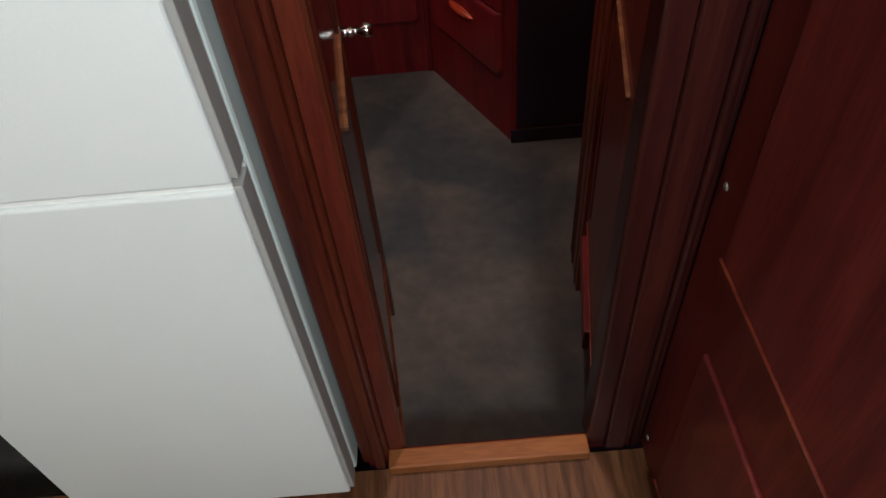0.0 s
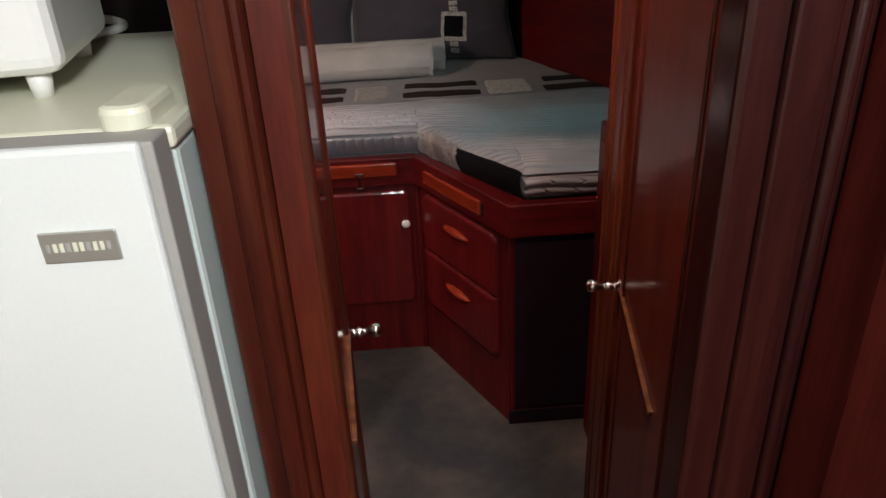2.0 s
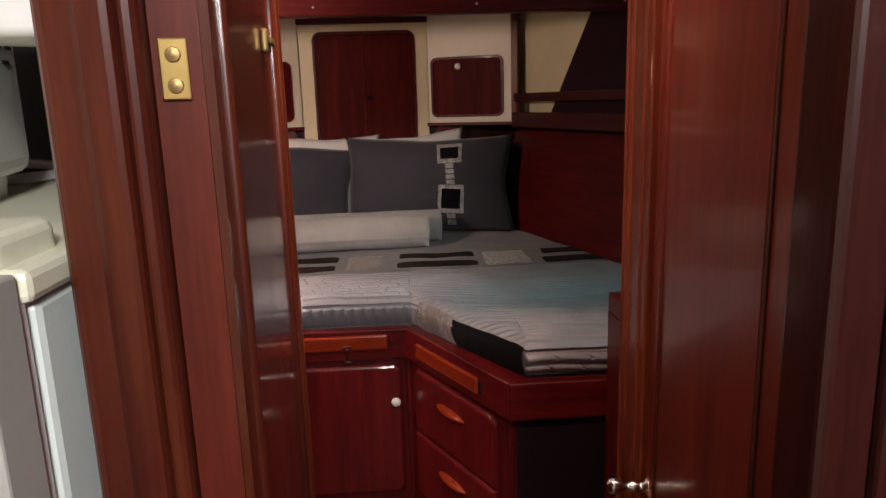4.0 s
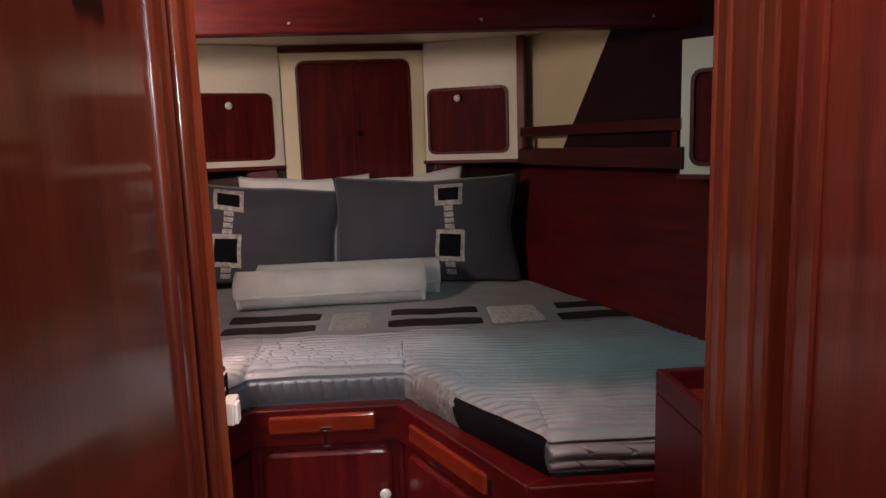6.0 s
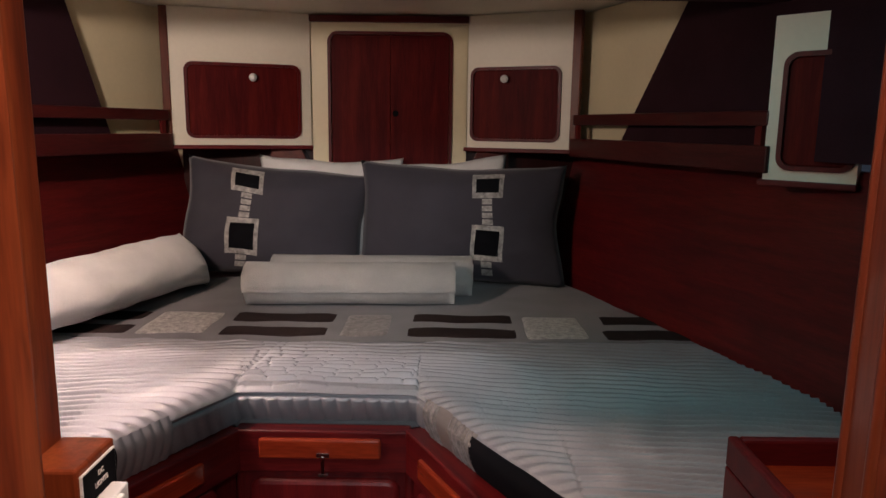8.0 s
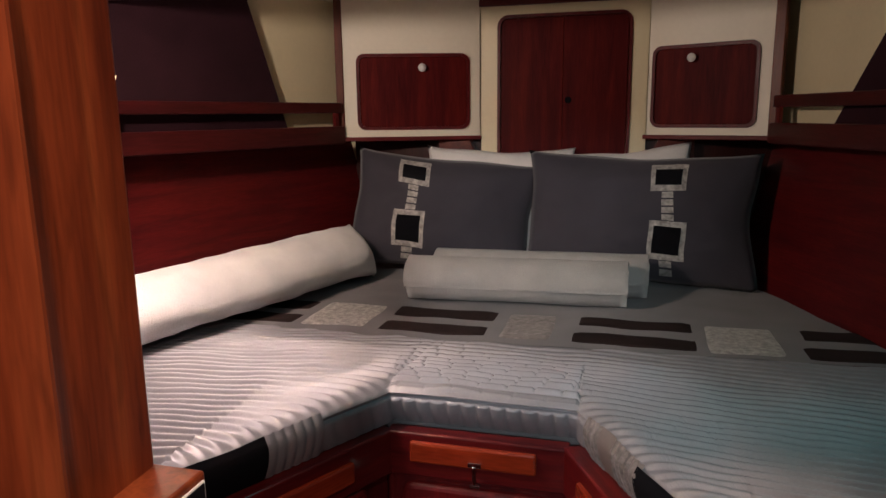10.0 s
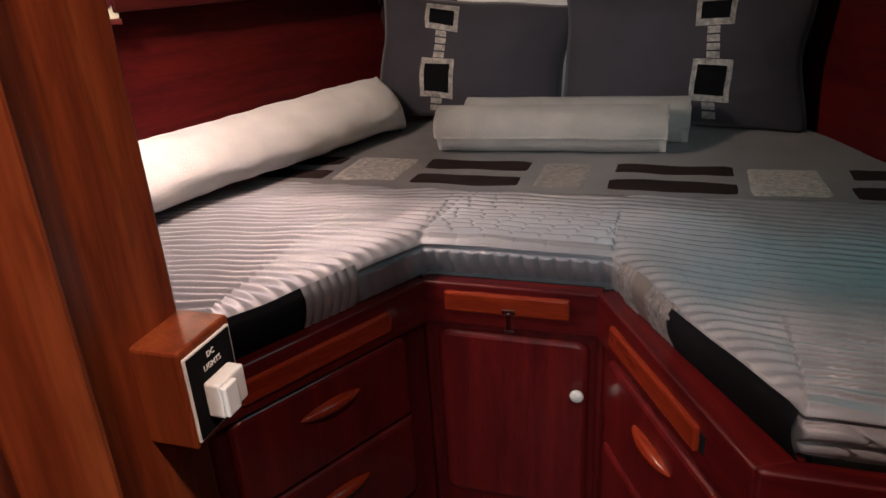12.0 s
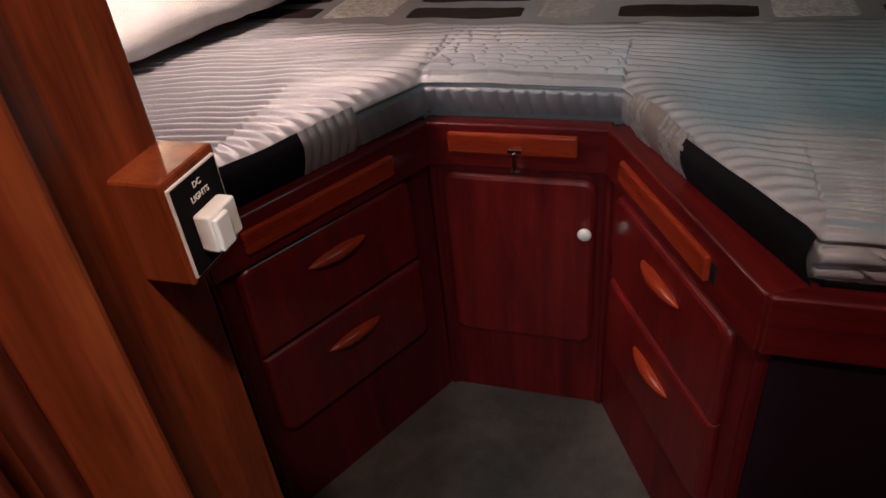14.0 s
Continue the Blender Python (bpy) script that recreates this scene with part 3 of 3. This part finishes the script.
def ridge(x, y):
    """Stitched tucks across the satin, with cross stitches that pucker them."""
    e = from_edge(x, y)
    near = max(0.0, 1 - e / 0.15) ** 2
    v = y + 0.010 * noise.noise((x * 4, y * 4, 7)) + 0.004 * noise.noise((x * 14, y * 14, 5))
    middle = soft((x - QB[0] + 0.03) / 0.03) * soft((QC[0] + 0.05 - x) / 0.06)
    if x < QB[0]:
        v += -0.18 * (x - QB[0]) + 0.035 * near
    elif x > QC[0]:
        v += 0.10 * (x - QC[0]) - 0.03 * near
    step = 0.0285
    k = (v / step) % 1.0
    row = math.floor(v / step)
    puff = math.sin(k / 0.26 * math.pi / 2) if k < 0.26 else 0.55 * math.cos((k - 0.26) / 0.74 * math.pi / 2) ** 0.8 + 0.45 * math.exp(-((k - 0.26) / 0.16) ** 2)
    puff *= 0.9 + 0.3 * noise.noise((x * 5, row * 1.7, 11))
    cross = abs(((x + 0.05 * noise.noise((x * 2, row * 3.1, 1))) / 0.068 + 0.12 * (row % 3)) % 1.0 - 0.5) * 2
    stitch = max(0.0, 1 - (1 - cross) / 0.15) * min(1.0, max(0.0, -0.12 + 0.75 * middle + 0.9 * noise.noise((x * 3, y * 3, 9))))
    seam = math.exp(-((x - QB[0] - 0.10 * (y - QB[1])) / 0.006) ** 2)
    return (0.0170 * puff - 0.0150 * stitch * puff - 0.006 * seam) * (0.30 + 0.70 * soft(e / 0.05))


def side_limit(y):
    return side(y) - 0.012


QX0, QX1 = -1.42, 0.86
BAND0 = 3.31


def band_front(x):
    return BAND0 + 0.015 * math.sin(x * 3.0)


def quilt_point(u, v):
    x = QX0 + (QX1 - QX0) * u
    y0 = front(x)
    if v < 0.12:                       # the turned-down front, with a corded seam on top
        t = v / 0.12
        y = y0 + 0.004 + 0.024 * (1 - t) ** 1.3 - 0.008 * math.sin(t * math.pi)
        z0 = quilt_top(x, y0 + 0.004)
        middle = QB[0] <= x <= QC[0]
        run = x if middle else x * 2.1
        pleat = 0.010 * abs(math.sin(run * math.pi / 0.036 + noise.noise((x * 6, 0, 2)))) ** 0.45
        if middle:
            y += 0.014 * (1 - t)
        if x < QA[0] or x > QD[0]:
            pleat = 0.014 * (1 - abs(2 * ((t * 2.6 + 0.3 * noise.noise((x * 5, 0, 6))) % 1.0) - 1) ** 1.7)
            pleat *= 1 - 0.6 * max(0.0, 1 - abs((x / 0.11 + 0.5 * noise.noise((x * 3, t * 4, 8))) % 1.0 - 0.5) / 0.07)
        cord = 0.007 * math.exp(-((t - 0.95) / 0.035) ** 2) - 0.005 * math.exp(-((t - 0.86) / 0.03) ** 2)
        return (x, y - pleat * (1 - soft((t - 0.72) / 0.16)) - cord, RAIL + 0.004 + (z0 - RAIL - 0.004) * t)
    t = (v - 0.12) / 0.88
    y = y0 + 0.006 + (band_front(x) - y0 - 0.006) * t
    fade = 0.25 + 0.75 * soft((band_front(x) - y) / 0.30)
    fade *= 1 - 0.60 * soft((x + 0.08) / 0.40) * soft((y - 2.72) / 0.26)
    return (x, y, quilt_top(x, y) + ridge(x, y) * fade)


def clip_sides(bm):
    """Cut what lies beyond the hull sides."""
    for s in (1, -1):
        p = Vector((XC + s * side_limit(2.4), 2.4, 0))
        q = Vector((XC + s * side_limit(4.2), 4.2, 0))
        d = (q - p).normalized()
        n = Vector((d.y, -d.x, 0)) * s
        bmesh.ops.bisect_plane(bm, geom=bm.verts[:] + bm.edges[:] + bm.faces[:], plane_co=p, plane_no=n, clear_outer=True)
    return bm


bed = base("bedspread", pose(0, 0, 0), "quilted grey satin bedspread over the berth mattress", "bedspread")
part("quilted_satin", clip_sides(grid(620, 400, quilt_point)), SATIN, bed, "ridged silver-grey satin", smooth=True)


def drape(x0, x1, ya, yb, lift, nx=24, ny=10, skew=0.0):
    def f(u, v):
        y = ya + (yb - ya) * v
        x = x0 + (x1 - x0) * u + skew * v
        e = min(u, 1 - u, v, 1 - v)
        return (x, y, quilt_top(x, y) + lift * min(1.0, e * 12) + 0.0005)
    return grid(nx, ny, f)


def plain_point(u, v):
    x = QX0 + (QX1 - QX0) * u
    y = band_front(x) + (4.28 - band_front(x)) * v
    return (x, y, quilt_top(x, y) + 0.002 + 0.002 * noise.noise((x * 6, y * 6, 4)))


part("plain_panel", clip_sides(grid(120, 60, plain_point)), GREY, bed, "plain grey cotton panel", smooth=True)
for x0, x1, sk in ((-1.28, -0.98, -0.02), (-0.715, -0.375, -0.005), (-0.145, 0.195, 0.01), (0.455, 0.72, 0.04)):
    for ya in (3.345, 3.50):
        part("dark_stripe", clip_sides(drape(x0 + sk * (ya - 3.3) * 3, x1 + sk * (ya - 3.3) * 3, ya, ya + 0.098, 0.005)), BROWN, bed, "dark brown velvet stripe", smooth=True)
for x0, x1, mt in ((-0.96, -0.745, SILVER), (-0.345, -0.195, MUTED), (0.225, 0.415, SILVER)):
    part("square_patch", drape(x0, x1, 3.345, 3.595, 0.005), mt, bed, "silvery crinkled square patch" if mt is SILVER else "muted taupe square patch", smooth=True)


def flap(ua, ub, p, q, lift, n=16, top=1.0, pleats=0):
    """A patch of the turned-down front between two shares of the edge p to q."""
    def f(u, v):
        s = ua + (ub - ua) * u
        v = v * top
        x, y = p[0] + (q[0] - p[0]) * s, p[1] + (q[1] - p[1]) * s
        nx, ny = (q[1] - p[1]), -(q[0] - p[0])
        k = math.hypot(nx, ny)
        zt = quilt_top(x - nx / k * 0.03, y - ny / k * 0.03) - 0.002
        w = lift + 0.010 * math.sin(v * math.pi) + (0.004 * abs(math.sin(u * math.pi * pleats)) if pleats else 0.0)
        inn = max(0.0, v - 0.75) * 0.05 + 0.022 * (1 - v)
        return (x + nx / k * (w - inn), y + ny / k * (w - inn), RAIL + 0.003 + (zt - RAIL) * v)
    return grid(n, 8, f)


part("black_patch", flap(0.02, 0.42, QA, QB, 0.018), BLACK, bed, "black velvet edge patch", smooth=True)
part("pleated_patch", flap(0.42, 0.66, QA, QB, 0.015, 64, pleats=6), SATIN, bed, "pleated satin edge patch", smooth=True)
part("black_patch", flap(0.44, 1.0, QC, QD, 0.019, top=0.93), BLACK, bed, "black velvet edge patch", smooth=True)
part("striped_patch", flap(0.10, 0.20, QC, QD, 0.015, 40, pleats=4), MUTED, bed, "silver striped edge patch", smooth=True)
part("striped_patch", flap(0.20, 0.29, QC, QD, 0.015), TAUPE, bed, "taupe striped edge patch", smooth=True)
part("striped_patch", flap(0.29, 0.46, QC, QD, 0.015, 48, pleats=6), MUTED, bed, "silver striped edge patch", smooth=True)
tagged(part("mattress", prism([(E0[0] + .05, 2.49), (QA[0] - 0.02, 2.49), (QB[0] - 0.02, 3.01), (QC[0] + 0.03, 3.01), (QD[0] + 0.03, 2.49), (0.85, 2.49), (0.42, 4.28), (-1.06, 4.28)], 0.50, 0.59), GREY), "thick shaped berth mattress", "mattress")


def pillow(name, w, h, t, m, material, label):
    def f(sgn):
        def g(u, v):
            a, b = 2 * u - 1, 2 * v - 1
            pinch = 1 - 0.06 * (1 - a * a) - 0.0
            d = max(0.0, (1 - abs(a) ** 2.2) * (1 - abs(b) ** 2.2)) ** 0.62
            wr = (0.018 * noise.noise((a * 2.5 + 3 * w, b * 2.5, sgn)) + 0.007 * noise.noise((a * 7, b * 7, sgn + 3))) * d
            jx, jz = 0.014 * noise.noise((a * 1.7, b * 1.7, w * 9)), 0.014 * noise.noise((a * 1.7 + 5, b * 1.7, w * 9))
            return (jx + w / 2 * a * (1 - 0.075 * (1 - b * b)), sgn * (t / 2 * d + wr) * -1, jz + h / 2 * b * (1 - 0.11 * (1 - a * a)) + h / 2)
        return g
    ob = base(name, m, label, "pillow")
    bm = grid(36, 28, f(1))
    other = grid(36, 28, f(-1))
    me = bpy.data.meshes.new("tmp")
    other.to_mesh(me)
    other.free()
    bm.from_mesh(me)
    bpy.data.meshes.remove(me)
    bmesh.ops.remove_doubles(bm, verts=bm.verts, dist=0.0005)
    part("cover", bm, material, ob, smooth=True)

    def patch(nm, x0, x1, z0, z1, lift, mt, lb):
        g = f(1)

        def q(u, v):
            x, y, z = g((x0 + (x1 - x0) * u) / w + 0.5, (z0 + (z1 - z0) * v) / h)
            return (x, y - lift, z)
        part(nm, grid(8, 8, q), mt, ob, lb, smooth=True)
    return ob, patch


def decorate(patch, x, sgn):
    for z0, z1 in ((0.085, 0.225), (0.355, 0.445)):
        patch("silver_frame", x - 0.064, x + 0.064, z0 - 0.008, z1 + 0.008, 0.003, SILVER, "silver square frame")
        patch("dark_square", x - 0.047, x + 0.047, z0 + 0.014, z1 - 0.014, 0.006, BLACK, "dark square")
    for z0, z1 in ((0.02, 0.077), (0.233, 0.347)):
        n = 2 if z1 - z0 < 0.08 else 4
        for k in range(n):
            d = (z1 - z0) / n
            patch("silver_tab", x - 0.021, x + 0.021, z0 + d * k + 0.003, z0 + d * (k + 1) - 0.003, 0.003, SILVER, "silver rung")


ob, patch = pillow("pillow", 0.75, 0.48, 0.20, pose(-0.735, 4.07, 0.655, -14, 6, 5), PILLOW, "slate grey pillow with dark framed squares, propped up")
decorate(patch, -0.115, 1)
ob, patch = pillow("pillow", 0.84, 0.49, 0.21, pose(0.03, 4.05, 0.655, -14, 1, -2), PILLOW, "wide slate grey pillow with dark framed squares, propped up")
decorate(patch, 0.115, 1)
for x, w, tilt in ((-0.52, 0.60, 2), (0.01, 0.50, -4)):
    pillow("pillow", w, 0.475, 0.12, pose(x, 4.225, 0.674, -4, tilt, 0), TOWEL, "white pillow behind the grey ones")


def roll(name, p, q, r, label, category, squash=0.85, turns=1.6, lift=0.0):
    """A rolled towel: a spiral sheet with thickness."""
    m = plan(p, q, quilt_top((p[0] + q[0]) / 2, (p[1] + q[1]) / 2) + lift)
    length = math.hypot(q[0] - p[0], q[1] - p[1])
    ob = base(name, m, label, category)
    n = 64

    def f(u, v):
        a = math.tau * turns * v - 0.4
        rr = r * (0.35 + 0.65 * min(1.0, v / 0.45))
        end = 0.012 * noise.noise((v * 6, 0 if u < 0.5 else 5, 2))
        wob = 1 + 0.05 * noise.noise((u * 3, math.cos(a), math.sin(a)))
        return (u * length + end * (2 * u - 1), rr * wob * math.cos(a), r * squash + rr * squash * wob * math.sin(a))
    bm = grid(30, n, f)
    geom = bmesh.ops.solidify(bm, geom=bm.faces[:], thickness=0.010)
    part("rolled_sheet", bm, TOWEL, ob, smooth=True)
    return ob


roll("rolled_towel", (-0.715, 3.71), (0.008, 3.745), 0.082, "white rolled towel lying before the pillows", "towel", 0.9, lift=0.004)
roll("rolled_towel", (-0.66, 3.865), (0.075, 3.885), 0.078, "white rolled towel tucked behind another", "towel", 0.95, lift=0.004)


def bolster(p, q, r):
    m = plan(p, q, quilt_top((p[0] + q[0]) / 2, (p[1] + q[1]) / 2))
    length = math.hypot(q[0] - p[0], q[1] - p[1])
    ob = base("bolster", m, "long soft white pillow lying along the side lining", "bolster")

    def f(u, v):
        a = math.tau * v
        t = 2 * u - 1
        ca, sa = math.cos(a), math.sin(a)
        s = (0.92 + 0.12 * u) * (1 + 0.10 * noise.noise((u * 4, ca, sa)) + 0.05 * noise.noise((u * 15, ca * 2.5, sa * 2.5)) + 0.018 * noise.noise((u * 38, ca * 4, sa * 4)))
        y, z = r * 1.15 * s * ca, r * 0.9 * s * sa * (0.9 + 0.1 * sa)
        # the ends close on a slanting seam
        n1, n2 = 0.6 * y + 0.8 * z, (0.6 * z - 0.8 * y) * (1 - abs(t) ** 9) ** 0.5
        y, z = 0.6 * n1 - 0.8 * n2, 0.8 * n1 + 0.6 * n2
        return (u * length + 0.25 * y * max(0.0, t) ** 5, y, r * 0.9 + z)
    bm = grid(100, 44, f)
    bmesh.ops.remove_doubles(bm, verts=bm.verts, dist=0.0006)
    part("cover", bm, TOWEL, ob, "soft white fleece", smooth=True)
    for u in (0.0, 1.0):
        ends = [Vector(f(u, k / 60)) for k in range(60)]
        lo, hi = min(ends, key=lambda p: p.z), max(ends, key=lambda p: p.z)
        rings = []
        for k in range(17):
            c = lo.lerp(hi, k / 16)
            rr = 0.0075 * (1 - 0.5 * abs(k / 8 - 1) ** 6)
            rings.append([(c.x + rr * math.cos(a), c.y + rr * math.sin(a), c.z) for a in (math.tau * j / 10 for j in range(10))])
        part("end_seam", loft(rings), TOWEL, ob, "folded end seam", smooth=True)


bolster((-1.365, 2.78), (-1.008, 4.00), 0.117)


# ---- head cabinets, hatch and side shelves ----
def locker(name, p, q, z0, z1, dx0, dx1, dz0, dz1, kx, kz, label):
    ob = base(name, plan(p, q, z0), label, "locker")
    w = math.hypot(q[0] - p[0], q[1] - p[1])
    h = z1 - z0
    part("front_board", ring_frame(w, h, 0.002, (dx0, dz0, dx1, dz1), 0.030, 0.0, 0.03), WHITE, ob, "cream-white painted front")
    part("rim", ring_frame(dx1 - dx0 + 0.010, dz1 - dz0 + 0.010, 0.034, (0.012, 0.012, dx1 - dx0 - 0.002, dz1 - dz0 - 0.002), 0.026, -0.006, 0.01), MAHOG, ob, "dark rounded door rim").matrix_local = pose(dx0 - 0.005, 0, dz0 - 0.005)
    d = part("door", slab(dx1 - dx0 - 0.012, dz1 - dz0 - 0.012, 0.026, 0.002, 0.02, 0.004, dx0 + 0.006, dz0 + 0.006), DOORWOOD, ob, "mahogany round-cornered door")
    if kx is not None:
        part("knob", lathe([(0.004, 0.002), (0.004, -0.008), (0.015, -0.012), (0.016, -0.018), (0.002, -0.021)], (kx, 0, kz), "y", 16), PLASTIC, d, "white round knob", smooth=True)
    part("base_strip", box(-0.01, w + 0.005, -0.012, 0.03, -0.016, 0.0, 0.003), MAHOG_H, ob, "dark wooden base strip")
    return ob, w


LP, LQ = (-1.100, 4.105), (-0.590, 4.285)
RP, RQ = (0.058, 4.285), (0.455, 4.105)
ob, w = locker("head_locker", LP, LQ, 1.19, CEIL - 0.003, 0.055, 0.495, 0.032, 0.318, 0.31, 0.268, "cream head locker with a mahogany door")
part("corner_trim", box(-0.030, 0.0, -0.006, 0.03, -0.02, CEIL - 1.194, 0.003), BROWNPOST, ob, "brown corner trim")
ob, w = locker("head_locker", RP, RQ, 1.19, CEIL - 0.003, 0.020, 0.392, 0.032, 0.318, 0.165, 0.275, "cream head locker with a mahogany door")
part("corner_trim", box(w, w + 0.034, -0.006, 0.03, -0.02, CEIL - 1.194, 0.003), BROWNPOST, ob, "brown corner trim")

hatch = base("hatch_panel", pose(-0.585, 4.290, 0.75), "mahogany hatch in a cream head panel", "hatch")
part("panel", ring_frame(0.64, CEIL - 0.753, 0.002, (0.075, 0.25, 0.572, 0.895), 0.040, 0.0, 0.04), CREAM, hatch, "cream painted surround")
part("rim", ring_frame(0.515, 0.66, 0.044, (0.012, 0.012, 0.503, 0.648), 0.034, -0.006, 0.01), MAHOG, hatch, "dark rim").matrix_local = pose(0.066, 0, 0.243)
part("hatch_board", box(0.080, 0.3235, 0.003, 0.02, 0.255, 0.890, 0.002), DOORWOOD, hatch)
part("hatch_board", box(0.3245, 0.567, 0.003, 0.02, 0.255, 0.890, 0.002), DOORWOOD, hatch)
part("finger_hole", lathe([(0.013, 0.0025), (0.013, 0.001), (0.002, 0.0012)], (0.345, 0, 0.575), "y", 16), BLACK, hatch, "dark finger hole")
part("top_trim", box(-0.005, 0.645, -0.022, 0.0, CEIL - 0.783, CEIL - 0.756, 0.004), MAHOG_H, hatch, "dark top trim")

for s in (1, -1):
    pts = [(-0.76, 1.172), (-0.628, 1.172), (-0.594, 1.085), (-0.76, 1.085)]
    if s > 0:
        pts = [(-0.526 - x, z) for x, z in pts]
    bm = prism(pts, 0.0, 0.055, 0.003)
    br = part("locker_bracket", bm, SAPELE)
    br.matrix_world = pose(0, 4.327, 0, 90, 0, 0)
    tagged(br, "brown wooden bracket with a slanted edge under the head locker", "bracket", "locker brackets")
for x in (-0.95, -0.38, 0.18, 0.70):
    tagged(part("screw", lathe([(0.005, 3.152), (0.004, 3.148), (0.001, 3.1475)], (x, 0, 1.625), "y", 10), STEEL), "small bright screw head in the deck beam", "screw", "beam screws")

for s in (1, -1):
    def X(x):
        return x if s > 0 else mirror(x)

    def wl(a, b):
        pa, pb = (X(a[0]), a[1]), (X(b[0]), b[1])
        return (pa, pb) if s > 0 else (pb, pa)
    nm = "side_shelf"
    p, q = wl((0.470, 4.085), (0.800, 3.155))
    w = math.hypot(q[0] - p[0], q[1] - p[1])
    ob = base(nm, plan(p, q), "mahogany side shelf with a fiddle rail above the berth", "shelf")
    # shelf, fascia and rail are coloured dark for the shade on them
    part("shelf_board", box(0, w, 0.0, 0.074, 1.18, 1.20, 0.003), SHADEWOOD_H, ob)
    part("fascia", box(-0.01, w + 0.01, -0.014, 0.0, 1.165, 1.235, 0.004), SHADEWOOD_H, ob)
    part("fiddle_rail", box(0, w, -0.010, 0.006, 1.285, 1.325, 0.004), SHADEWOOD_H, ob)
    for u in (0.03, w - 0.03):
        part("rail_post", box(u - 0.011, u + 0.011, -0.008, 0.004, 1.235, 1.285), MAHOG, ob)
    # hull lining behind the shelf, and the slanted dark board on it
    m = plan(p, q) @ pose(0, 0.075, 0)
    lining = part("hull_lining", box(-0.12, w + 0.5, 0, 0.03, 1.20, CEIL - 0.003), CREAM)
    lining.matrix_world = m
    tagged(lining, "cream hull lining behind the shelf", "wall", kind="structure")
    u0, u1, uend = (0.229, 0.614 if s > 0 else 0.414, w + 0.30)
    bm = bmesh.new()
    pts = [(u0, 1.20), (u1, CEIL - 0.004), (uend, CEIL - 0.004), (uend, 1.20)]
    if s < 0:
        pts = [(w - a, z) for a, z in pts]
    fa = [bm.verts.new((a, 0.0, z)) for a, z in pts]
    fb = [bm.verts.new((a, 0.02, z)) for a, z in pts]
    bm.faces.new(fa)
    bm.faces.new(fb)
    for k in range(4):
        bm.faces.new((fa[k], fa[(k + 1) % 4], fb[(k + 1) % 4], fb[k]))
    brd = part("slanted_board", bm, NIGHT)
    brd.matrix_world = plan(p, q) @ pose(0, 0.045, 0)
    tagged(brd, "dark wooden board with a slanted edge behind the shelf", "board")
    a, b = wl((0.792, 3.155), (0.945, 3.00))
    ln = math.hypot(b[0] - a[0], b[1] - a[1])
    locker("side_locker", a, b, 1.150, 1.555, 0.035, ln - 0.01, 0.030, 0.310, None, 0, "cream side locker with a mahogany door")

# ---- starboard locker with a tray top ----
tr = base("bedside_locker", pose(0.425, 1.93, FLOOR), "dark mahogany bedside locker with a tray top", "bedside locker")
ZT = 0.797 - FLOOR
part("body", box(0.0, 0.60, 0.0, 0.455, 0.0, ZT - 0.05, 0.004), MAHOG, tr)
part("tray_floor", box(0.018, 0.58, 0.018, 0.437, ZT - 0.05, ZT - 0.042), TEAK_H, tr, "orange-brown tray floor")
for x0, x1, y0, y1 in ((0.0, 0.018, 0.0, 0.455), (0.582, 0.60, 0.0, 0.455), (0.018, 0.582, 0.0, 0.018), (0.018, 0.582, 0.437, 0.455)):
    part("rim_board", box(x0, x1, y0, y1, ZT - 0.05, ZT, 0.005, 2), MAHOG_H, tr)

# ---- ceiling lamps, out of view, added to go with the fill lights ----
def downlight(x, y, z, r, drop):
    ob = base("added_ceiling_lamp", pose(x, y, z), "added round brass-rimmed ceiling lamp, out of view", "ceiling lamp", "ceiling lamps")
    part("rim", lathe([(r * 0.4, 0.0), (r * 0.4, -drop * 0.5), (r + 0.010, -drop + 0.004), (r + 0.010, -drop), (r * 0.3, -drop + 0.003)], n=24), BRASS, ob, smooth=True)


downlight(-1.12, 2.48, CEIL - 0.001, 0.040, 0.10)
downlight(0.0, 1.50, 2.019, 0.050, 0.03)

# ---- shaded reading lamp over the port berth ----
rl = base("reading_lamp", pose(-1.043, 2.66, 1.351), "lit reading lamp with a cream conical shade on a brass stem", "reading lamp")
part("shade", lathe([(0.058, 0.0), (0.060, 0.0), (0.060, 0.006), (0.038, 0.070), (0.036, 0.070), (0.058, 0.006), (0.058, 0.0)], n=40, caps=False), SHADE, rl, "glowing cream fabric shade", smooth=True)
part("bulb", lathe([(0.002, 0.058), (0.004, 0.060), (0.004, 0.064), (0.003, 0.068)], n=16), GLOW, rl, "glowing bulb", smooth=True)
part("stem", lathe([(0.006, 0.067), (0.005, 0.072), (0.005, CEIL - 1.365), (0.028, CEIL - 1.360), (0.028, CEIL - 1.352)], n=16), BRASS, rl, "brass stem", smooth=True)
for k in range(3):
    a = math.tau * k / 3
    part("spider_wire", lathe([(0.0012, 0.0), (0.0012, 0.034)], (0, 0, 0), "x", 6), BRASS, rl).matrix_local = pose(0.003 * math.cos(a), 0.003 * math.sin(a), 0.068, 0, 0, math.degrees(a))
